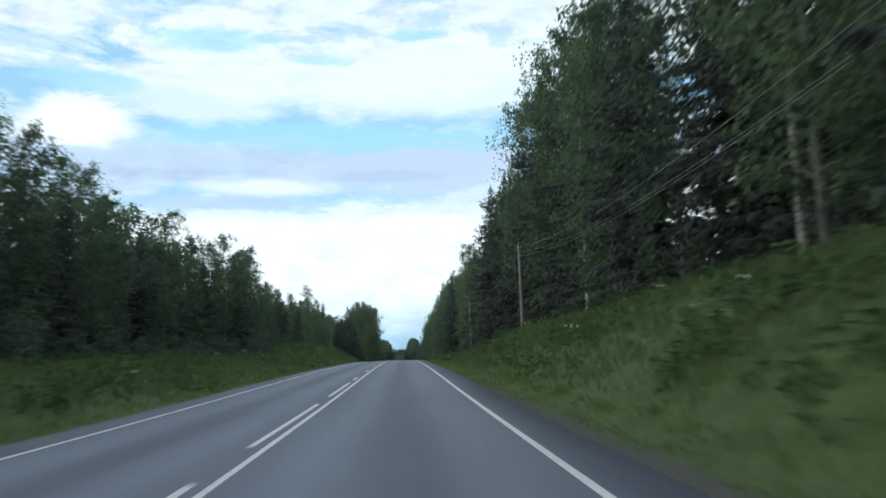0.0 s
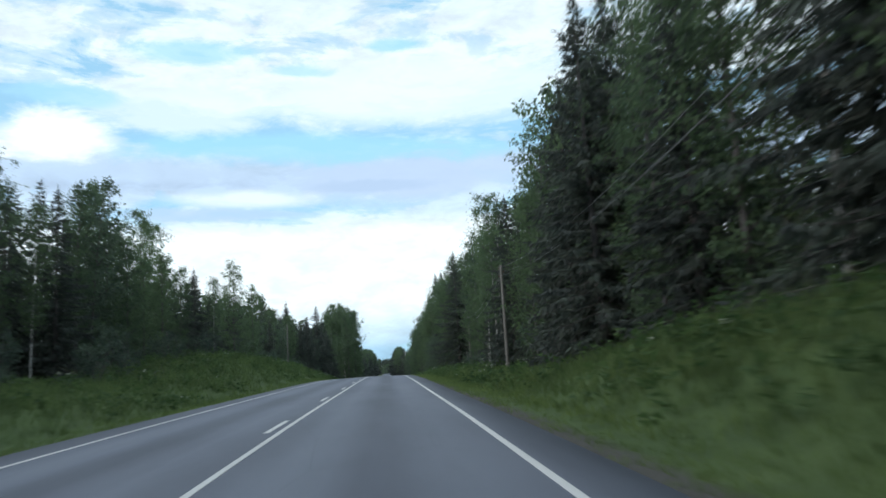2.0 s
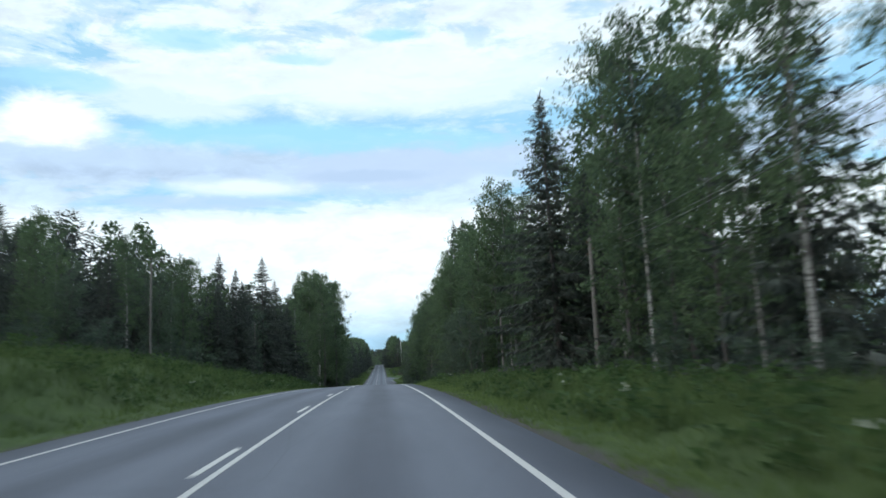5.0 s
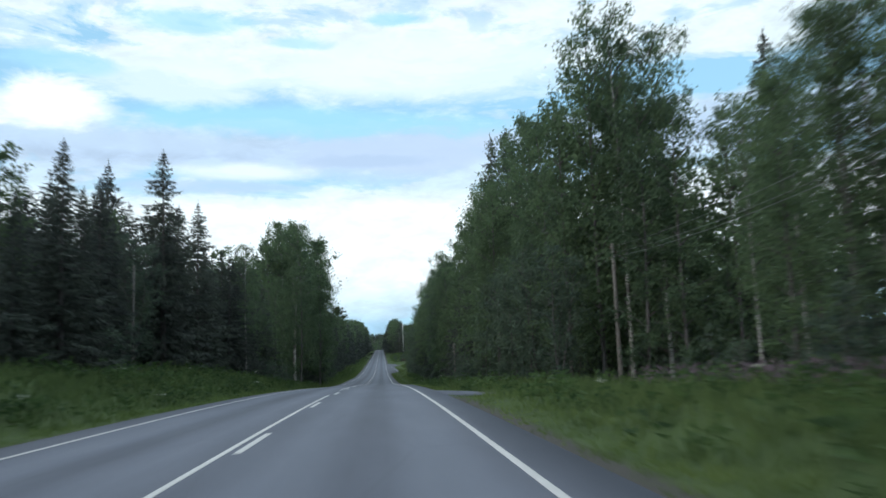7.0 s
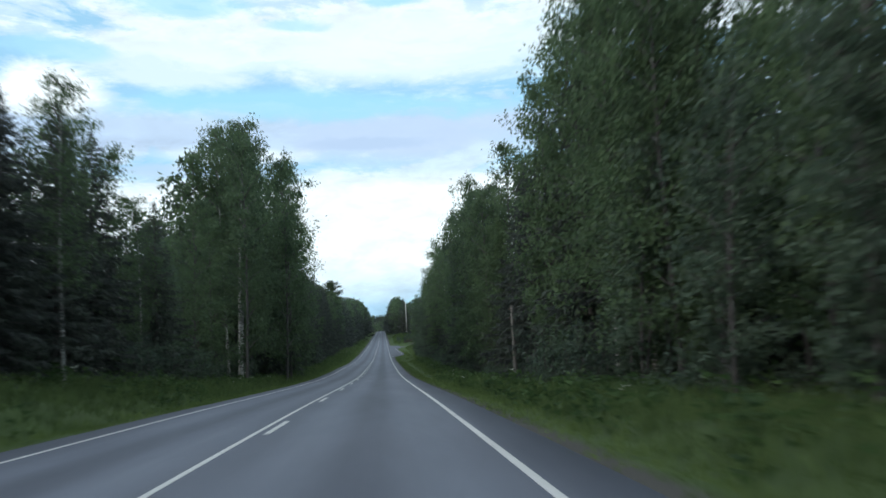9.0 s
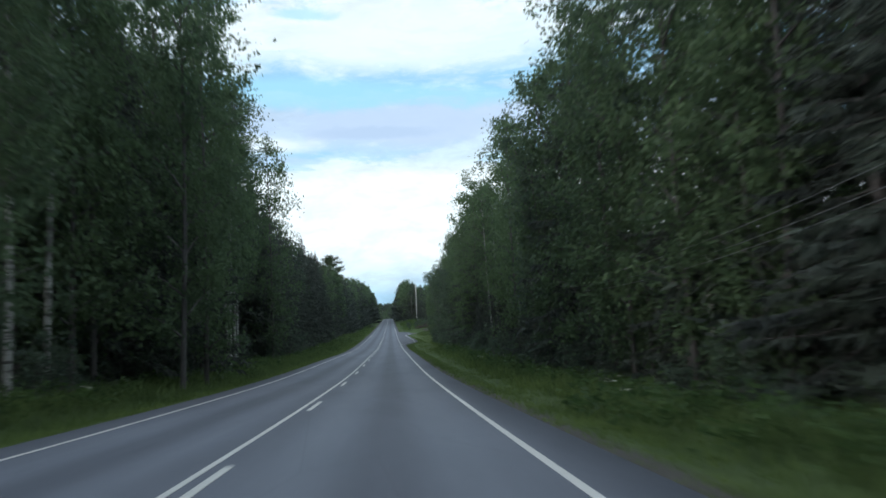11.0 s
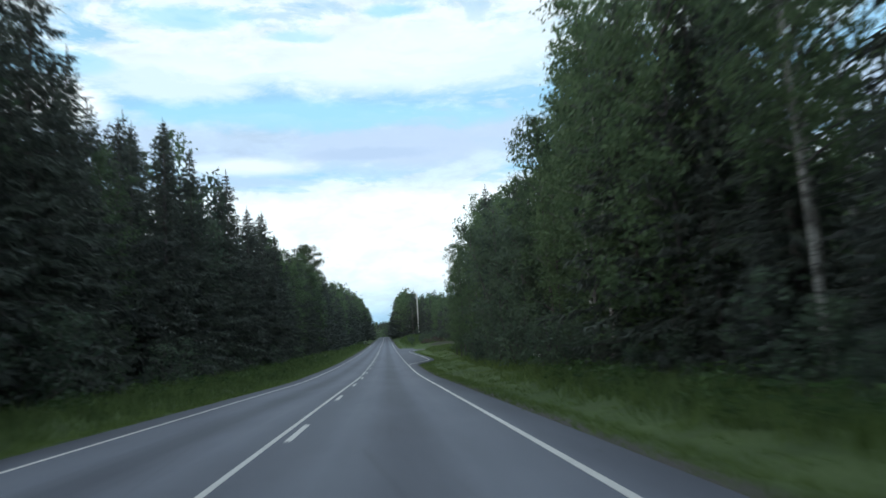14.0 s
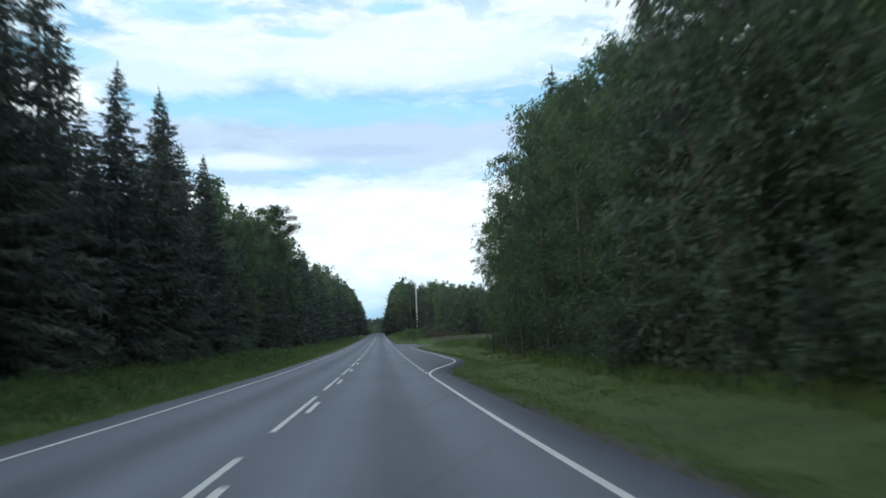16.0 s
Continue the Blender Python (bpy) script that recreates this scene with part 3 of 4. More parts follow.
KINDS = {
    "spruce": (lambda sd, lod: spruce_arrays(sd, 16.0, lod), 16.0, BARK, NEEDLES),
    "birch": (lambda sd, lod: broad_arrays(sd, 16.0, lod, leaves=6000, size=0.88), 16.0, BIRCH_BARK, BIRCH_LEAVES),
    "aspen": (lambda sd, lod: broad_arrays(sd, 16.0, lod, 0.07, 0.185, 8200, 0.55, 1.0), 16.0, BARK, BIRCH_LEAVES),
    "alder": (lambda sd, lod: broad_arrays(sd, 10.0, lod, 0.04, 0.22, 5600, 0.3, 1.05, 3), 10.0, BARK, BROAD_LEAVES),
    "pine": (lambda sd, lod: pine_arrays(sd, 18.0, lod), 18.0, PINE_BARK, PINE_NEEDLES),
}
LABELS = {
    "spruce": "dark green spruce with drooping boughs at the forest edge",
    "birch": "tall birch with white trunk and airy green crown",
    "aspen": "leafy green aspen with grey trunk among spruces",
    "alder": "bushy broadleaf tree leafy down to the ground",
    "pine": "tall pine with bare orange trunk and tufted crown",
}
made = {}
PLACED = []


def tree(kind, variant, lod, x, s, h, turn):
    """One tree as a thing of its own with trunk and crown."""
    build, tall, bark, leaf = KINDS[kind]
    key = (kind, variant, lod)
    k = h / tall
    m = Matrix.Translation((x, s, ground_z(x, s))) @ Matrix.Rotation(turn, 4, "Z") @ Matrix.Diagonal((k * 0.5 + 0.5 * min(k, 1.15), k * 0.5 + 0.5 * min(k, 1.15), k, 1))
    PLACED.append((x, s))
    if key not in made:
        (wv, wf), limbs, (lv, lf) = build(hash_of(kind) + variant * 7, lod)
        top = tagged(new(kind), LABELS[kind], "tree", group=kind + " trees along the road")
        mesh_object("trunk", wv, wf, bark, top, smooth=True)
        if limbs is not None:
            tagged(mesh_object("branchwork", *limbs, bark if kind != "birch" else BARK, top), kind="stuff")
        mesh_object("crown", lv, lf, leaf, top)
        top.matrix_basis = m
        made[key] = top
        return top
    src = made[key]
    ob = copy_thing(src, Matrix())
    ob.matrix_basis = m
    return ob


def hash_of(word):
    return sum(ord(c) * (i + 3) for i, c in enumerate(word))


# height of the woods above the road every 10 m, at 12 and at 18 m from its middle
CANOPY_R = (
    [24.5, 24.5, 24.5, 24.5, 19.4, 22.2, 22.5, 15.7, 18.5, 17.7, 14.7, 12.9, 15.4, 12.1, 14.3, 15.0, 11.0, 8.2, 13.2, 17.2, 16.5, 17.4, 19.0, 19.3, 19.6,
     19.9, 16.4, 17.1, 19.0, 20.1, 19.8, 20.4, 17.6, 19.1, 19.2, 19.2, 15.7, 13.4, 12.8, 14.3, 16.3, 15.5, 14.6, 13.1, 11.4, 9.0, 8.6, 9.0, 9.7, 10.4, 11.0],
    [24.5, 24.5, 24.5, 24.5, 24.5, 24.5, 24.5, 24.5, 24.5, 24.5, 24.4, 23.9, 20.5, 18.5, 20.9, 16.9, 18.8, 16.0, 12.5, 15.2, 20.9, 24.5, 24.5, 24.5, 24.5,
     24.5, 24.5, 24.5, 24.4, 24.5, 24.5, 24.5, 24.5, 24.5, 24.5, 24.5, 24.5, 24.5, 19.8, 20.8, 19.2, 21.2, 23.9, 24.5, 24.5, 23.1, 22.2, 20.2, 19.8, 20.1, 17.3])
CANOPY_L = (
    [11.5, 11.0, 10.6, 10.2, 9.6, 9.9, 9.5, 9.6, 8.0, 9.0, 8.1, 7.4, 10.9, 9.7, 8.2, 8.9, 9.9, 10.3, 9.5, 10.2, 10.8, 13.8, 11.7, 13.6, 15.7,
     19.0, 21.9, 23.4, 24.5, 24.5, 24.5, 24.5, 24.5, 24.5, 23.2, 14.4, 16.6, 16.1, 16.7, 15.3, 15.5, 14.5, 15.1, 15.9, 16.0, 16.8, 19.6, 19.2, 18.8, 18.3, 15.0],
    [15.5, 15.5, 15.0, 15.0, 14.5, 14.0, 12.9, 13.8, 12.7, 13.1, 14.3, 11.9, 12.1, 11.8, 11.9, 10.5, 10.7, 13.4, 14.8, 13.7, 12.7, 13.9, 15.4, 15.8, 14.8,
     16.0, 18.0, 18.6, 20.4, 22.1, 23.7, 24.5, 24.5, 24.5, 24.5, 24.5, 21.3, 21.0, 23.1, 22.2, 22.0, 21.1, 21.7, 22.2, 20.7, 21.5, 20.6, 21.5, 21.0, 21.9, 22.5])


def canopy(x, s):
    """How tall a tree may grow at this place in the wood."""
    near, deep = (CANOPY_R if x > 0 else CANOPY_L)
    u = min(max((abs(x) - 12) / 6, -0.4), 1.4)
    at = [k * 10 for k in range(len(near))]
    z = float(np.interp(s, at, near)) * (1 - u) + float(np.interp(s, at, deep)) * u
    return max(min(z, 25.0) + road_z(s) - ground_z(x, s), 3.0)


spin = random.Random(31)
# trees that stand out against the sky, as (x, y, height)
SPRUCES = [(-12.2, 190.5, 11.0), (-12.6, 196.5, 10.6), (-11.8, 206, 14.6), (-19, 217.5, 17.0), (-16, 365, 18.4), (-15.2, 371, 20.6), (-13.6, 372.8, 18.8), (-13.4, 387.2, 20.2),
           (11.3, 77, 16.9), (14.3, 88.5, 21.3), (12.4, 69, 14.5), (-12.9, 330, 19), (-12.7, 336.5, 18.5), (14.5, 237.7, 27.0), (15.9, 235.3, 26.8), (-11.6, 214.5, 13), (-12.2, 220.5, 10.6),
           (-12.0, 325.6, 20), (-12.4, 228, 11.8), (-12.0, 233, 13), (12.2, 106.5, 14.1), (11.8, 84, 15.3), (13.4, 59.5, 20), (-14.2, 411, 19.5), (-15.7, 455, 19.5), (-13.4, 397.8, 18.3), (19.5, 177.5, 12.5), (14.6, 23.5, 14),
           (16.8, 29, 15), (12.6, 250.5, 15), (13.4, 246, 17), (13.0, 255, 16), (14.2, 259.5, 17), (12.0, 153.5, 16.6), (27.2, 200.2, 21.5), (14.7, 378.9, 17.0), (-13.2, 362.6, 18.6), (-12.8, 404.2, 18.9),
           (-13.6, 423, 18.4), (15.9, 409.9, 22.2), (13.2, 9, 19), (12.6, 33, 17), (-13.6, 382.4, 18.4), (13.6, 303, 11), (13.6, 328.5, 12), (13.2, 334, 17), (12.9, 340, 18), (16, 336, 18)]
BIRCHES = [(-12.6, 318.6, 21), (-12.4, 316.2, 20), (-11.3, 308.5, 22.5), (-11.0, 306.5, 22), (-10.6, 304.5, 22.5), (-9.8, 301, 22), (-13.4, 303, 23), (-13.2, 297, 23), (13.9, 162.3, 16.5), (14.2, 294, 20), (14.5, 317.8, 18.5), (13.0, 326.4, 18),
           (13.7, 327.8, 18), (18.6, 198, 21), (16.9, 199.8, 22.5), (17.2, 184.2, 11.5), (13.4, 141.7, 15.6), (13.1, 122.9, 17.3), (13.3, 120.6, 16.8), (12.9, 128.4, 14.5), (14.4, 79.8, 18.2), (13.7, 309.6, 21), (13.4, 268.6, 17),
           (14.9, 150.3, 18.6), (15.4, 420.2, 21.2), (-9.7, 264.8, 22), (-9.9, 266.8, 22.5), (-11.2, 268.2, 22), (-10.5, 230, 12.5), (15.6, 168, 12), (17.4, 181, 12), (16.6, 176.5, 12), (-10.7, 271.5, 23), (14.4, 283.6, 18),
           (13.6, 38.5, 20), (16.3, 412.7, 21), (13.2, 62, 20), (13.0, 21, 19), (12.9, 345.5, 17), (15.5, 343, 19), (13.6, 352, 17)]
ASPENS = [(11.7, 421, 11.5), (11.5, 412, 12.5), (11.3, 404, 13.6), (11.2, 395, 14), (11.0, 386, 13), (10.8, 378, 11.5), (12.6, 357, 16), (14.0, 203, 17), (13.8, 208, 18.5), (14.2, 214, 19.8), (-12.4, 273, 24), (-14.6, 290, 25),
          (-7.7, 284, 23), (-7.4, 278, 22), (13, 349, 20), (15.7, 201.5, 22.5), (15.2, 219, 22), (15, 226, 22), (11.8, 266, 16.5), (12.4, 334, 20), (14.5, 398, 16.5), (14.5, 390, 16), (15, 382, 16), (14.5, 405, 17),
          (-14, 176, 9.2), (-10.6, 276, 24), (-14.5, 180, 10), (-11.5, 126.6, 7.5), (-23.5, 132.6, 15), (-23.7, 116.6, 16), (-22.6, 125.6, 15), (12.0, 71.5, 12.5), (18.6, 195.4, 15.5), (17.6, 202.8, 19), (16.6, 204, 20.5)]
ASPENS_MORE = [(21.8, 195.8, 15), (24.5, 197, 14), (-16, 300, 24), (-16.5, 306, 24), (-17, 294.5, 23), (-16, 312, 24), (13.8, 297.5, 21), (14.6, 288, 21), (19.4, 183.4, 12), (22, 181, 14), (15.6, 178.5, 10), (15.2, 27, 13),
               (-11.6, 289, 24), (12.8, 365, 13.5), (12.6, 373, 13), (12.8, 382, 14), (12.9, 391, 14.5), (13.2, 400, 16), (12.4, 282, 20.5), (12.2, 304, 19), (-9.9, 323, 22), (14.4, 173, 10), (16.2, 172, 11), (15.4, 118.4, 16),
               (-11.8, 118.3, 8.6), (12.9, 66.5, 20), (13.2, 55, 19), (12.4, 229, 17.5), (12.6, 236, 18), (12.3, 243, 18), (12.6, 224, 17.5), (12.8, 262, 19), (12.2, 274, 16.5), (12.4, 292, 19), (-8.6, 261.5, 19), (-9.6, 291, 24),
               (12.4, 38, 17), (12.6, 16, 16), (12.8, 2, 17), (14.4, 12, 18)]
for kind, rows in (("spruce", SPRUCES), ("birch", BIRCHES), ("aspen", ASPENS + ASPENS_MORE)):
    for i, (x, s, h) in enumerate(rows):
        tree(kind, i % 4, 1.0, x, s, h, spin.uniform(0, 6.28))
for k in (0, 1, 2, 4, 5, 10, 11, 12):
    tree("spruce", k % 4, 0.32, 12.0 + spin.uniform(-0.6, 1.4), 278 + k * 4.4 + spin.uniform(-1, 1), spin.uniform(4.5, 9.0), spin.uniform(0, 6.28))
for i, (x, s, h) in enumerate([(11.0, 369.5, 12.5), (11.2, 361.5, 11.5), (10.9, 375, 12), (12.4, 199.5, 8), (12.1, 205.5, 9), (11.7, 211.5, 9.5), (11.5, 218, 9.5), (11.3, 225, 9)]):
    tree("alder", i % 4, 1.0, x, s, h, spin.uniform(0, 6.28))
tree("pine", 0, 1.0, -15.7, 488.6, 24, 1.0)
tree("pine", 1, 1.0, -16.5, 474, 19, 2.2)

EDGE_TREES_R = [(-20, 13.0), (40, 12.5), (140, 12.8), (165, 14), (180, 16.5), (200, 15), (215, 13.2), (240, 12.4), (270, 12.4), (345, 12.2), (380, 12.8), (405, 13.8), (430, 14.0), (505, 19), (560, 19.5), (654, 19), (670, 13.5), (700, 11.2), (800, 10), (1140, 8.5)]
EDGE_TREES_L = [(-20, -15), (40, -17), (80, -19), (105, -16), (140, -16), (170, -14), (190, -12), (235, -11.5), (262, -10.5), (300, -11.5), (340, -12.5), (370, -14), (430, -14), (640, -13), (1000, -12.4), (1140, -14)]
HIGH_R = [(500, 10), (512, 10), (560, 11.5), (620, 15), (680, 20.5), (800, 22.5), (1000, 20.5), (1140, 15)]
HIGH_L = [(500, 18), (600, 20.5), (700, 22), (900, 22), (985, 21), (1020, 14), (1060, 9), (1140, 7)]
MIX_R = [(-20, 0.35), (45, 0.3), (56, 0.3), (60, 0.5), (105, 0.5), (118, 0.25), (150, 0.3), (158, 0.15), (188, 0.1), (200, 0.1), (226, 0.12), (236, 0.6), (262, 0.75), (268, 0.25), (310, 0.35), (345, 0.25), (360, 0.03), (430, 0.03), (520, 0.5), (900, 0.5)]
MIX_L = [(-20, 0.7), (52, 0.7), (68, 0.4), (110, 0.35), (160, 0.5), (185, 0.9), (232, 0.85), (242, 0.3), (262, 0.5), (300, 0.5), (330, 0.5), (342, 0.97), (420, 0.95), (450, 0.55), (900, 0.5)]


def free(x, s, gap):
    if 185 < s < 196 and x > 0 or 470 < s < 508 and 0 < x < 34:
        return False
    return all((x - a) ** 2 + (s - b) ** 2 > gap * gap for a, b in PLACED[-60:] + PLACED[:135])


BIRCHY = ((113, 136), (150, 184), (300, 336))
stuff_spots = []
for side in (-1, 1):
    edge, high, mixing = (EDGE_TREES_R, HIGH_R, MIX_R) if side > 0 else (EDGE_TREES_L, HIGH_L, MIX_L)
    end = 428 if side > 0 else 480
    for row in range(2):
        step = random.Random(100 * side + row)
        s = -14.0 + row * 1.7
        while s < end:
            s += (step.uniform(1.9, 3.2) if side < 0 and s > 335 else step.uniform(2.2, 3.9)) if row == 0 else step.uniform(2.8, 4.6)
            one = random.Random(int(s * 10) + 7 * row + side)
            x = table(edge, s) + side * (one.uniform(-0.3, 1.7) if row == 0 else one.uniform(2.4, 5.4))
            if not free(x, s, 1.7):
                continue
            h = min(canopy(x, s), 22.0 + one.uniform(-2, 2)) * (one.uniform(0.78 if side < 0 and s < 335 else 0.66 if side < 0 else 0.56, 1.02 if side < 0 and s < 335 else 0.98) if row == 0 else one.uniform(0.86, 1.03))
            if side > 0 and 67 < s < 76 and one.random() < 0.7:
                continue
            # open stands: bare birch stems with the dark wood behind
            if row == 0 and (side < 0 and (299 < s < 321 or 259 < s < 268) or side > 0 and (114 < s < 126 or 311 < s < 325)):
                continue
            if side > 0 and row == 1 and (s < 72 or 116 < s < 136 or 275 < s < 326) and one.random() < (0.25 if s < 50 else 0.6 if s < 72 else 0.85):
                continue
            if side < 0 and s > 322 and row == 1 and one.random() < (0.6 if s < 345 else 0.18):
                continue
            if side < 0 and 244 < s < 263:
                if row == 1 and one.random() < 0.6:
                    continue
                h *= 0.68
            if side > 0 and row == 0 and 300 < s < 336 and one.random() < 0.45:
                h *= 0.45
            if side > 0 and 356 < s and row == 0 or one.random() < 0.12:
                kind, h = "alder", h * one.uniform(0.65, 1.0)
            else:
                kind = "spruce" if one.random() < table(mixing, s) else "aspen"
                if kind == "aspen" and one.random() < (0.5 if any(a < s < b for a, b in BIRCHY) and (side > 0 or s > 70) else 0.1):
                    kind = "birch"
            tree(kind, one.randrange(4), 1.0 if row == 0 else 0.32, x, s, h, one.uniform(0, 6.28))
    # deeper rows and the far woods
    for depth, gap in ((7.5, 3.4), (11, 3.8), (16, 4.4), (24, 5.0), (34, 6.5), (46, 8.0), (60, 9.0)):
        step = random.Random(1000 * side + depth * 10)
        s = -25.0
        while s < 1140:
            s += gap * step.uniform(0.7, 1.4) * (1.0 if s < 480 else 1.9)
            one = random.Random(int(s * 10) + int(depth) + side)
            x = table(edge, s) + side * (depth + one.uniform(-2, 2))
            if not free(x, s, 1.0):
                continue
            if side > 0 and s < 135 and one.random() < 0.45:
                continue
            low = 0.66 if side > 0 and x > 18.5 and 184 < s < 235 else (0.55 if s < 45 else 0.42) if side > 0 and (s < 150 or x > 21 and s < 172) else (0.6 if s < 200 else 0.5) if side > 0 and (160 < s < 186 or 284 < s < 335) else 0.58 if side < 0 and 252 < s < 284 and abs(x) > 16 else 0.9 if s > 505 else 0.65 if side > 0 and 335 <= s < 366 and x > 19 else 0.66 if side < 0 and 316 < s < 350 and x < -18 else 0.88 if side < 0 and s > 345 else 1.05 if side < 0 else 0.95
            top = min(canopy(x, s), 21.0) if s < 500 else table(high, s)
            stuff_spots.append((x, s, top * one.uniform(0.78, 1.0) * low, table(mixing, s)))
    for depth, gap in ((0.5, 2.6), (3.5, 3.2)):
        step = random.Random(50 * side + int(depth))
        s = 480.0 if side < 0 else 512.0
        while s < 1140:
            s += gap * step.uniform(0.7, 1.4)
            x = table(edge, s) + side * (depth + step.uniform(-1, 1.5))
            stuff_spots.append((x, s, table(high, s) * step.uniform(0.72, 1.08), table(mixing, s)))
rnd = random.Random(5)
# the wood closes round the side road and behind the car, and at the far end of the straight
for k in range(260):
    a = rnd.uniform(-70, 70)
    stuff_spots.append((a if abs(a) > 10 else a * 6, rnd.uniform(1140, 1300), rnd.uniform(8, 12), 0.4))
for k in range(620):
    stuff_spots.append((rnd.uniform(-75, 85), rnd.uniform(1310, 2040), rnd.uniform(10, 15), 0.5))
for k in range(160):
    stuff_spots.append((rnd.uniform(-160, 170), rnd.uniform(1840, 2060), rnd.uniform(10, 15), 0.5))
for k in range(75):
    stuff_spots.append((rnd.uniform(16, 32), rnd.uniform(12, 92), rnd.uniform(6.5, 9.5), 0.5))
for k in range(50):
    stuff_spots.append((rnd.uniform(26, 70), rnd.uniform(432, 520), rnd.uniform(8, 11), 0.3))
for k in range(60):
    a = rnd.uniform(-60, 60)
    if abs(a) > 9:
        stuff_spots.append((a, rnd.uniform(-70, -30), rnd.uniform(13, 18), 0.5))

COARSE = {k: [KINDS[k][0](hash_of(k) + 57 + 3 * i, 0.038) for i in range(4)] for k in ("spruce", "aspen")}
LOW = {k: [KINDS[k][0](hash_of(k) + 91 + 3 * i, 0.085 if k == "spruce" else 0.10) for i in range(4)] for k in ("spruce", "aspen")}
piles = {"spruce": ([], []), "aspen": ([], [])}
for x, s, h, mx in stuff_spots:
    kind = "spruce" if rnd.random() < mx else "aspen"
    (wv, wf), limbs, (lv, lf) = (COARSE if abs(x) > 27 or s > 700 else LOW)[kind][rnd.randrange(4)]
    k = h / 16.0
    a = rnd.uniform(0, 6.28)
    rot = np.array([[math.cos(a), -math.sin(a), 0], [math.sin(a), math.cos(a), 0], [0, 0, 1]])
    o = np.array([x, s, ground_z(x, s) + hill(s)])
    for (v, f), pile in zip(((wv, wf), (lv, lf)), piles[kind]):
        pile.append(((v * k) @ rot.T + o, f))
for kind, word in (("spruce", "spruces"), ("aspen", "broadleaf trees")):
    top = tagged(new("deep_" + kind + "_wood"), "dense " + word + " deep in the forest behind the edge", "forest", kind="stuff")
    wood, leaf = piles[kind]
    tagged(mesh_object("trunks", *joined(wood), KINDS[kind][2], top, smooth=True), kind="stuff")
    tagged(mesh_object("foliage", *joined(leaf), KINDS[kind][3], top), kind="stuff")

# undergrowth bushes along the forest edge
bush_src = []


bush_rest = ([], [])


def bush(x, s, h, turn, stuff=False):
    m = Matrix.Translation((x, s, ground_z(x, s) - 0.05)) @ Matrix.Rotation(turn, 4, "Z") @ Matrix.Diagonal((h / 3.0, h / 3.0, h / 3.0, 1))
    if len(bush_src) < 4:
        (wv, wf), limbs, (lv, lf) = broad_arrays(400 + len(bush_src), 3.0, 0.99, 0.02, 0.32, 900, 0.2, 1.0, 4)
        top = tagged(new("bush"), "leafy green willow bush among tall roadside grass", "bush", group="bushes at the forest edge")
        tagged(mesh_object("brushwood", *joined([(wv, wf), limbs]), BARK, top), kind="stuff")
        mesh_object("foliage", lv, lf, BROAD_LEAVES, top)
        bush_src.append(top)
        top.matrix_basis = m
        return
    if stuff:
        src = rnd.choice(bush_src)
        for child, heap in zip(src.children, bush_rest):
            co = np.empty(len(child.data.vertices) * 3, dtype=np.float32)
            child.data.vertices.foreach_get("co", co)
            k = len(child.data.polygons[0].vertices)
            ix = np.empty(len(child.data.polygons) * k, dtype=np.int32)
            child.data.polygons.foreach_get("vertices", ix)
            mm = np.array(m)
            heap.append((co.reshape(-1, 3) @ mm[:3, :3].T + mm[:3, 3], ix.reshape(-1, k)))
        return
    ob = copy_thing(rnd.choice(bush_src), Matrix())
    ob.matrix_basis = m


BUSH_R = [(0, 12.4), (60, 12.0), (100, 11.6), (170, 11.8), (184, 13), (215, 12.0), (230, 9.6), (262, 10.2), (300, 10.4), (342, 10.4), (352, 9.9), (380, 10.2), (392, 11.0), (400, 12.2), (428, 13.2)]
BUSH_L = [(0, -13.0), (100, -13), (230, -11), (240, -9.8), (300, -9.6), (345, -10.4), (430, -11)]
for side in (-1, 1):
    for row in range(2):
        s = 0.0
        while s < 428:
            dense = 228 < s < 345 or side > 0 and s > 345
            s += rnd.uniform(1.1, 2.0) if side > 0 and s > 345 else rnd.uniform(1.6, 3.0) if dense else rnd.uniform(2.6, 6.0)
            x = table(BUSH_R if side > 0 else BUSH_L, s) + side * (rnd.uniform(0, 1.4) + row * 1.8)
            if side < 0 and (259 < s < 268 or 300 < s < 321) or side > 0 and 243 < s < 251:
                continue
            if free(x, s, 0.5):
                bush(x, s, rnd.choice([1.0, 1.4, 1.9, 2.6]) * rnd.uniform(0.8, 1.3) * (0.8 if side > 0 and 262 < s < 345 else 1.3 if side > 0 and s > 345 else 1.1 if dense else 0.9), rnd.uniform(0, 6.28), row == 1)
for k in range(16):
    bush(rnd.uniform(8.5, 17), rnd.uniform(513, 545), rnd.uniform(1.6, 3.0), rnd.uniform(0, 6.28))


rest = tagged(new("bush_thicket"), "thicket of leafy bushes under the first trees", "bushes", kind="stuff")
for name, heap, mat in (("brushwood", bush_rest[0], BARK), ("foliage", bush_rest[1], BROAD_LEAVES)):
    tagged(mesh_object(name, *joined(heap), mat, rest), kind="stuff")


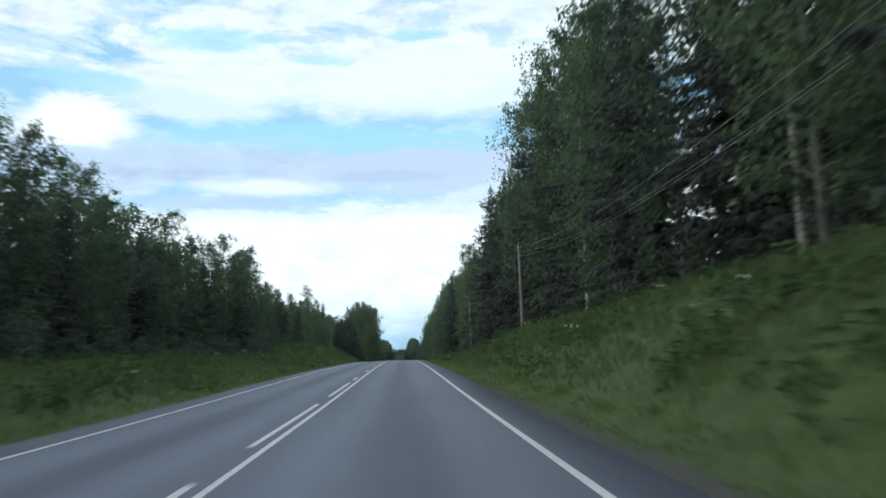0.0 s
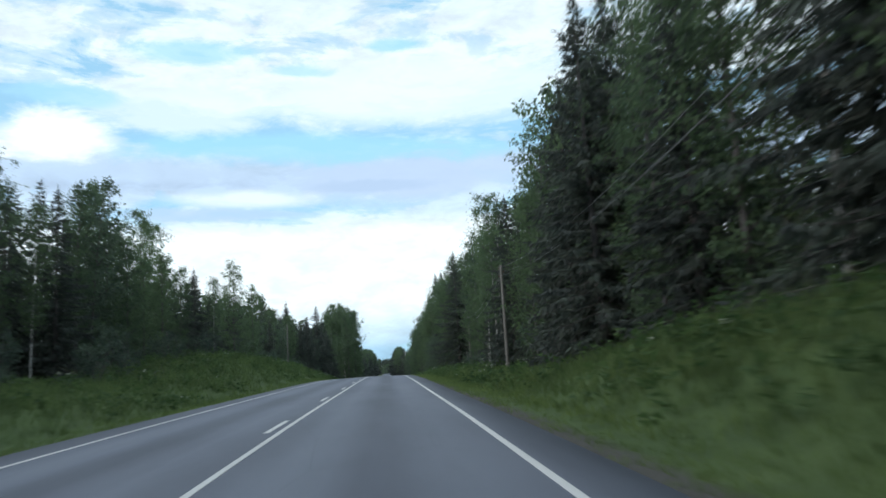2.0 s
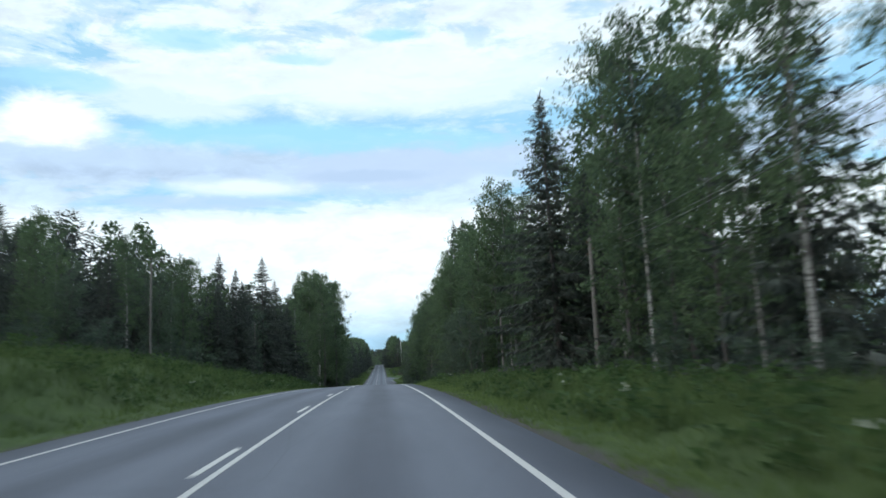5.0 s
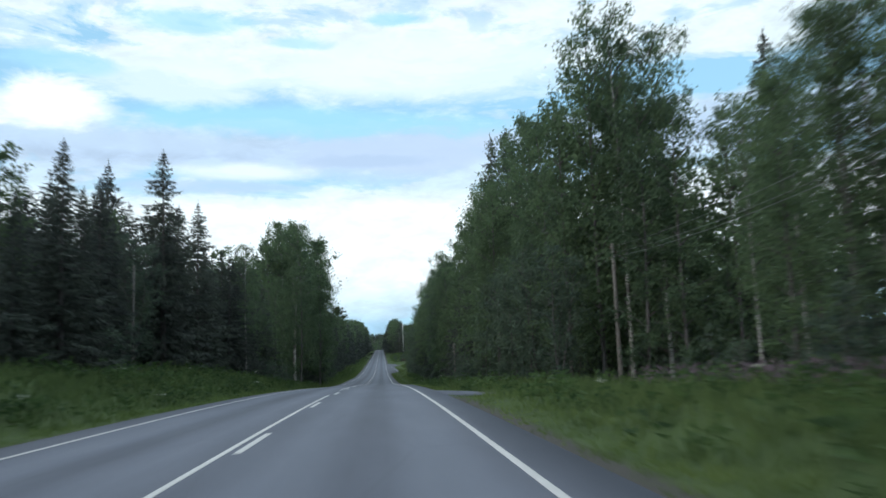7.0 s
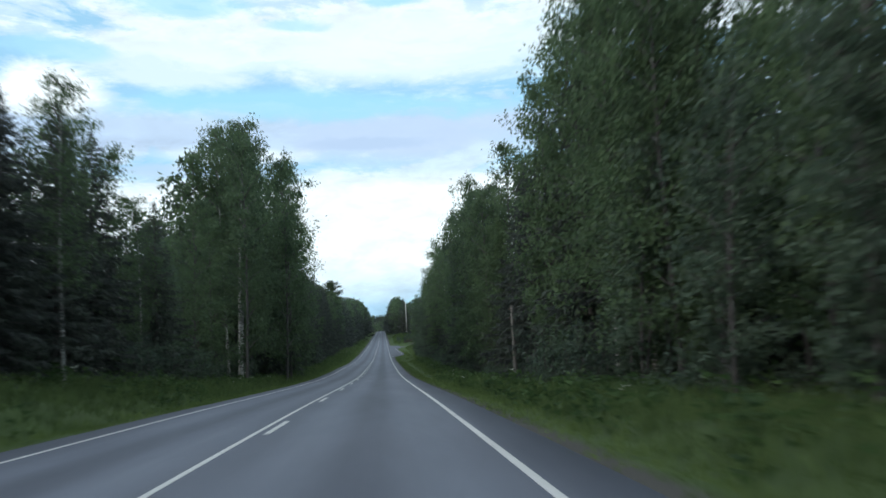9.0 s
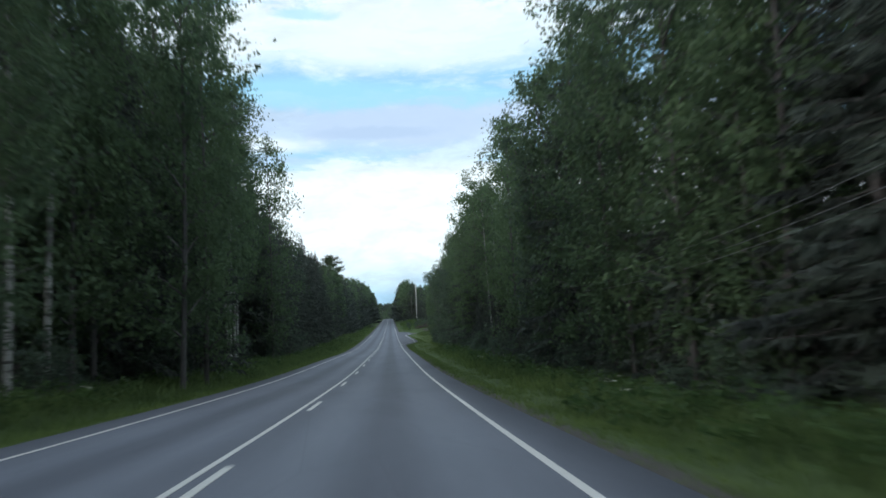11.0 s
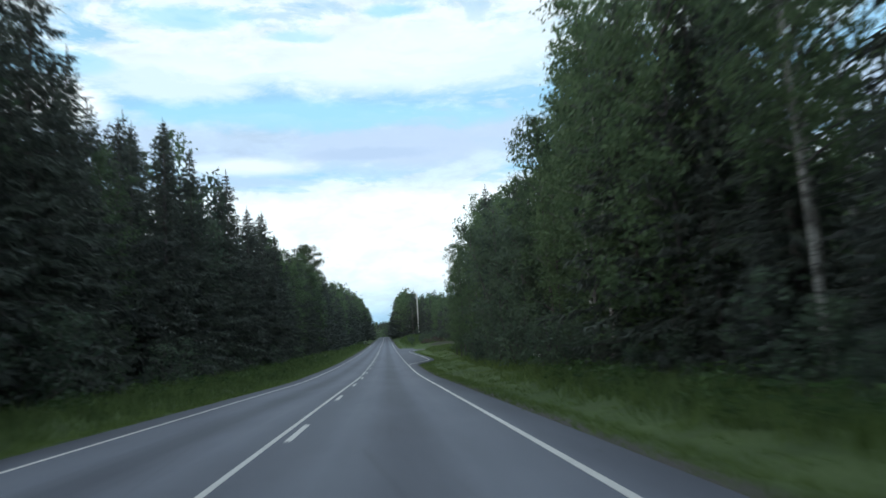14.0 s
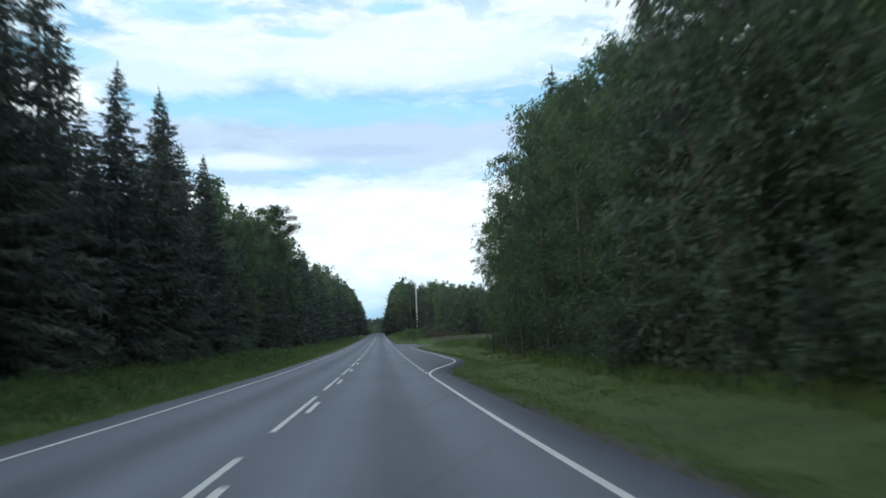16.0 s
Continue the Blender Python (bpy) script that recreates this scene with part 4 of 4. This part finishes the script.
def verge_plants():
    rng = np.random.default_rng(11)
    blades, tall_blades, weeds, white, pink = [], [], [], [], []

    def clump(out, x, s, n, h, spread, wid, lean):
        z = ground_z(x, s) - 0.03
        b = np.array([x, s, z]) + np.concatenate([rng.normal(0, spread, (n, 2)), np.zeros((n, 1))], 1)
        w = rng.normal(0, lean, (n, 3))
        w[:, 2] = 1
        out.append(kites(b, w, h * rng.uniform(0.6, 1.2, n), np.full(n, wid) * rng.uniform(0.7, 1.3, n), rng))

    for side in (-1, 1):
        for _ in range(30000):
            s = rng.uniform(2, 440) if rng.uniform() < 0.82 else rng.uniform(440, 660)
            edge = EDGE_R + bay(s) if side > 0 else -EDGE_L
            far = abs(table(EDGE_TREES_R if side > 0 else EDGE_TREES_L, s)) + 0.5
            u = rng.uniform(0, 1) ** 1.2
            a = edge + 0.25 + u * (far - edge)
            if side > 0 and (185.5 < s < 193.5 or 480 < s < 506):
                continue
            tall = 0.14 + 0.5 * min(1, max(0, (a - edge - 0.8) / 2.0)) * rng.uniform(0.5, 1.3)
            mown = 4.5 if side > 0 and 345 < s < 445 else 2.6 if side > 0 and s > 262 else 1.2
            if a < edge + mown:
                tall = 0.14
            clump(blades if a < edge + mown + rng.uniform(0, 1.0) else tall_blades, side * a, s, 7, tall, 0.17, 0.030 + 0.028 * tall, 0.38)
        for _ in range(5000):
            s = rng.uniform(2, 440) if rng.uniform() < 0.84 else rng.uniform(508, 660)
            edge = EDGE_R + bay(s) if side > 0 else -EDGE_L
            far = abs(table(EDGE_TREES_R if side > 0 else EDGE_TREES_L, s)) + 1.0
            a = edge + 1.7 + rng.uniform(0, 1) * (far - edge - 1.7)
            if side > 0 and (185 < s < 194.5 or 478 < s < 506) or noise.noise((side * 7.0, s * 0.12, a * 0.2)) < -0.15:
                continue
            if side > 0 and 262 < s < 445 and a < edge + (5.0 if s > 345 else 3.2):
                continue
            if side < 0 and s > 238 and (a < edge + 2.6 or rng.uniform() < 0.4):
                continue
            x = side * a
            h = rng.uniform(0.35, 0.95)
            z = ground_z(x, s)
            n = 14
            b = np.array([x, s, z]) + np.stack([rng.normal(0, 0.16, n), rng.normal(0, 0.16, n), rng.uniform(0.05, h, n)], 1)
            w = rng.normal(0, 1, (n, 3))
            w[:, 2] = rng.uniform(-0.2, 0.7, n)
            weeds.append(kites(b, w, rng.uniform(0.16, 0.34, n), rng.uniform(0.09, 0.18, n), rng))
            if rng.uniform() < 0.03:
                b = np.array([x, s, z + h + 0.1]) + rng.normal(0, 1, (7, 3)) * (0.10, 0.10, 0.03)
                white.append(kites(b, rng.normal(0, 1, (7, 3)) * (1, 1, 0.2), np.full(7, 0.09), np.full(7, 0.08), rng))
    for _ in range(300):
        s = rng.choice([167, 171, 175, 179, 182, 345]) + rng.normal(0, 2.5)
        x = rng.uniform(11, 15)
        z = ground_z(x, s)
        n = 7
        b = np.array([x, s, z]) + np.stack([rng.normal(0, 0.05, n), rng.normal(0, 0.05, n), rng.uniform(0.35, 0.85, n)], 1)
        w = rng.normal(0, 0.5, (n, 3))
        w[:, 2] = 1
        pink.append(kites(b, w, np.full(n, 0.14), np.full(n, 0.07), rng))
    for name, heap, mat, label in (("verge_grass", blades, BLADES, "roadside grass mown short beside the asphalt"), ("tall_grass", tall_blades, TALL_BLADES, "tall uneven grass of the ditch and bank"), ("verge_weeds", weeds, WEEDS, "leafy green weeds in the ditch and on the bank"), ("white_umbels", white, BLOSSOM, "white cow parsley heads among the grass"), ("fireweed", pink, FIREWEED, "faded pink fireweed at the forest edge")):
        tagged(mesh_object(name, *joined(heap), mat), label, "grass" if "grass" in name else "plants", kind="stuff")


verge_plants()

# ---- power line ----


def pole(x, s, over):
    """over: the height of its top above the road."""
    h = road_z(s) + over - ground_z(x, s)
    top = tagged(new("power_pole"), "grey weathered wooden power pole with bare wires", "power pole", group="poles of the power line")
    v, f = tube([(0, 0, -0.4), (0, 0, h * 0.5), (0, 0, h - 0.05), (0, 0, h)], [0.14, 0.12, 0.10, 0.07], 12)
    mesh_object("shaft", v, f, POLE_WOOD, top, smooth=True)
    for i, (dz, dx) in enumerate(((0.25, -0.16), (0.55, 0.16), (0.85, -0.16))):
        v, f = tube([(dx * 0.4, 0, h - dz - 0.08), (dx, 0, h - dz - 0.08), (dx, 0, h - dz)], [0.012, 0.012, 0.012], 6)
        mesh_object("hook", v, f, STEEL, top)
        v, f = tube([(dx, 0, h - dz - 0.02), (dx, 0, h - dz + 0.02), (dx, 0, h - dz + 0.06), (dx, 0, h - dz + 0.09)], [0.03, 0.045, 0.035, 0.015], 8)
        mesh_object("insulator", v, f, GLASS_BROWN, top, smooth=True)
    top.location = (x, s, ground_z(x, s))
    return top.location.copy(), h


POLES = [(9.9, 5.5, 7.0), (10.1, 53.3, 8.0), (10.7, 101.2, 7.75), (13.0, 149, 7.2), (15.6, 198, 7.7), (10.85, 249.3, 4.5), (12.2, 297, 5.6), (15.0, 342, 6.6), (15.5, 392, 6.8), (18, 440, 7.0)]
feet = [pole(*p) for p in POLES]
for (a, ha), (b, hb) in zip(feet, feet[1:]):
    for dz, dx in ((0.25, -0.16), (0.55, 0.16), (0.85, -0.16)):
        pts = []
        for i in range(13):
            u = i / 12
            p = a.lerp(b, u)
            z = (a.z + ha) * (1 - u) + (b.z + hb) * u - dz + 0.05 - 4 * 1.0 * u * (1 - u)
            pts.append((p.x + dx, p.y, z))
        v, f = tube(pts, [0.0075] * 13, 5)
        tagged(mesh_object("power_wire", v, f, WIRE), "bare sagging overhead wire between wooden poles", "wire", group="wires of the power line")


def banded_pole(x, s, h):
    top = tagged(new("banded_pole"), "tall pale pole with dark bands near its foot", "pole")
    v, f = tube([(0, 0, -0.4), (0, 0, h * 0.5), (0, 0, h - 0.05), (0, 0, h)], [0.24, 0.22, 0.19, 0.12], 12)
    mesh_object("shaft", v, f, PALE_POLE, top, smooth=True)
    for k in range(5):
        z = 0.8 + k * 1.25
        v, f = tube([(0, 0, z), (0, 0, z + 0.45)], [0.252, 0.250], 12)
        mesh_object("band", v, f, BLACK, top, smooth=True)
    top.location = (x, s, ground_z(x, s))


banded_pole(15.6, 648, 18.2)


def slim_pole(x, s, h):
    top = tagged(new("telephone_pole"), "slim pale wooden telephone pole before dark spruces", "pole", group="telephone poles")
    v, f = tube([(0, 0, -0.4), (0, 0, h * 0.6), (0.02, 0, h - 0.04), (0.02, 0, h)], [0.08, 0.07, 0.06, 0.04], 10)
    mesh_object("shaft", v, f, POLE_WOOD, top, smooth=True)
    v, f = tube([(0.07, 0, h - 0.28), (0.16, 0, h - 0.28), (0.16, 0, h - 0.16)], [0.012] * 3, 6)
    mesh_object("hook", v, f, STEEL, top)
    top.location = (x, s, ground_z(x, s))


slim_pole(-12.1, 160, 6.4)
slim_pole(-11.9, 200, 6.2)
slim_pole(13.0, 640, 13.0)


def fallen_branch(x, s, length, turn, label):
    top = tagged(new("fallen_branch"), label, "dead wood", group="dead wood by the forest edge")
    rng = random.Random(int(s * 10))
    pts = [(length * u, 0.12 * math.sin(3 * u + s), 0.10 + 0.25 * u * u) for u in (0, 0.25, 0.5, 0.75, 1)]
    v, f = tube(pts, [0.07, 0.06, 0.05, 0.035, 0.015], 7)
    mesh_object("stem", v, f, POLE_WOOD, top, smooth=True)
    for k in range(4):
        u = 0.3 + 0.16 * k
        a = rng.choice((-1, 1)) * rng.uniform(0.5, 1.0)
        v, f = tube([(length * u, 0, 0.14), (length * u + 0.4, 0.4 * a, 0.3), (length * u + 0.7, 0.8 * a, 0.5)], [0.025, 0.018, 0.006], 5)
        mesh_object("twig", v, f, POLE_WOOD, top)
    top.matrix_basis = Matrix.Translation((x, s, ground_z(x, s))) @ Matrix.Rotation(turn, 4, "Z")


fallen_branch(9.6, 93.0, 3.6, 0.5, "pale dead branch lying in the grass")
fallen_branch(10.6, 90.5, 2.8, 2.4, "grey dead branch under the spruces")
fallen_branch(10.4, 97.0, 2.4, 1.2, "broken dead branch beside the power pole")


def brush_heap(x, s, length, h):
    rng = np.random.default_rng(71)
    n = 900
    u = rng.uniform(-1, 1, n)
    top = h * (1 - u * u) * (0.75 + 0.25 * np.sin(u * 7))
    px = x + u * length / 2
    py = s + rng.normal(0, 0.7, n)
    z = np.array([ground_z(a, b) for a, b in zip(px, py)]) + top * rng.uniform(0, 1, n) ** 0.6
    way = rng.normal(0, 1, (n, 3)) * (1.2, 1.0, 0.6)
    v, f = kites(np.stack([px, py, z], 1), way, rng.uniform(0.5, 1.3, n), rng.uniform(0.05, 0.16, n), rng)
    ob = tagged(mesh_object("brush_heap", v, f, DRY_TWIGS), "heap of brown cut branches beside the side road", "brush heap", kind="stuff")


brush_heap(13.6, 511.5, 6.0, 1.5)


def mailbox_stand(x, s):
    """Two short posts with a rail and a pale letter box on it."""
    top = tagged(new("mailbox_stand"), "small wooden mailbox stand on the grass verge", "mailbox")
    for dx in (-0.45, 0.45):
        v, f = tube([(dx, 0, -0.3), (dx, 0, 0.95), (dx, 0, 1.0)], [0.05, 0.05, 0.03], 8)
        mesh_object("post", v, f, POLE_WOOD, top, smooth=True)
    v, f = tube([(-0.6, 0, 0.98), (0.6, 0, 0.98)], [0.05, 0.05], 6)
    mesh_object("rail", v, f, POLE_WOOD, top)
    for dx, mat in ((-0.28, STEEL), (0.24, BLACK)):
        bm = bmesh.new()
        bmesh.ops.create_cube(bm, size=1.0)
        bmesh.ops.scale(bm, vec=(0.40, 0.24, 0.42), verts=bm.verts)
        bmesh.ops.bevel(bm, geom=bm.edges[:], offset=0.04, segments=2, affect="EDGES")
        bmesh.ops.translate(bm, vec=(dx, 0, 1.24), verts=bm.verts)
        part("letter_box", bm, mat, top)
    top.location = (x, s, ground_z(x, s))


mailbox_stand(-6.1, 600)
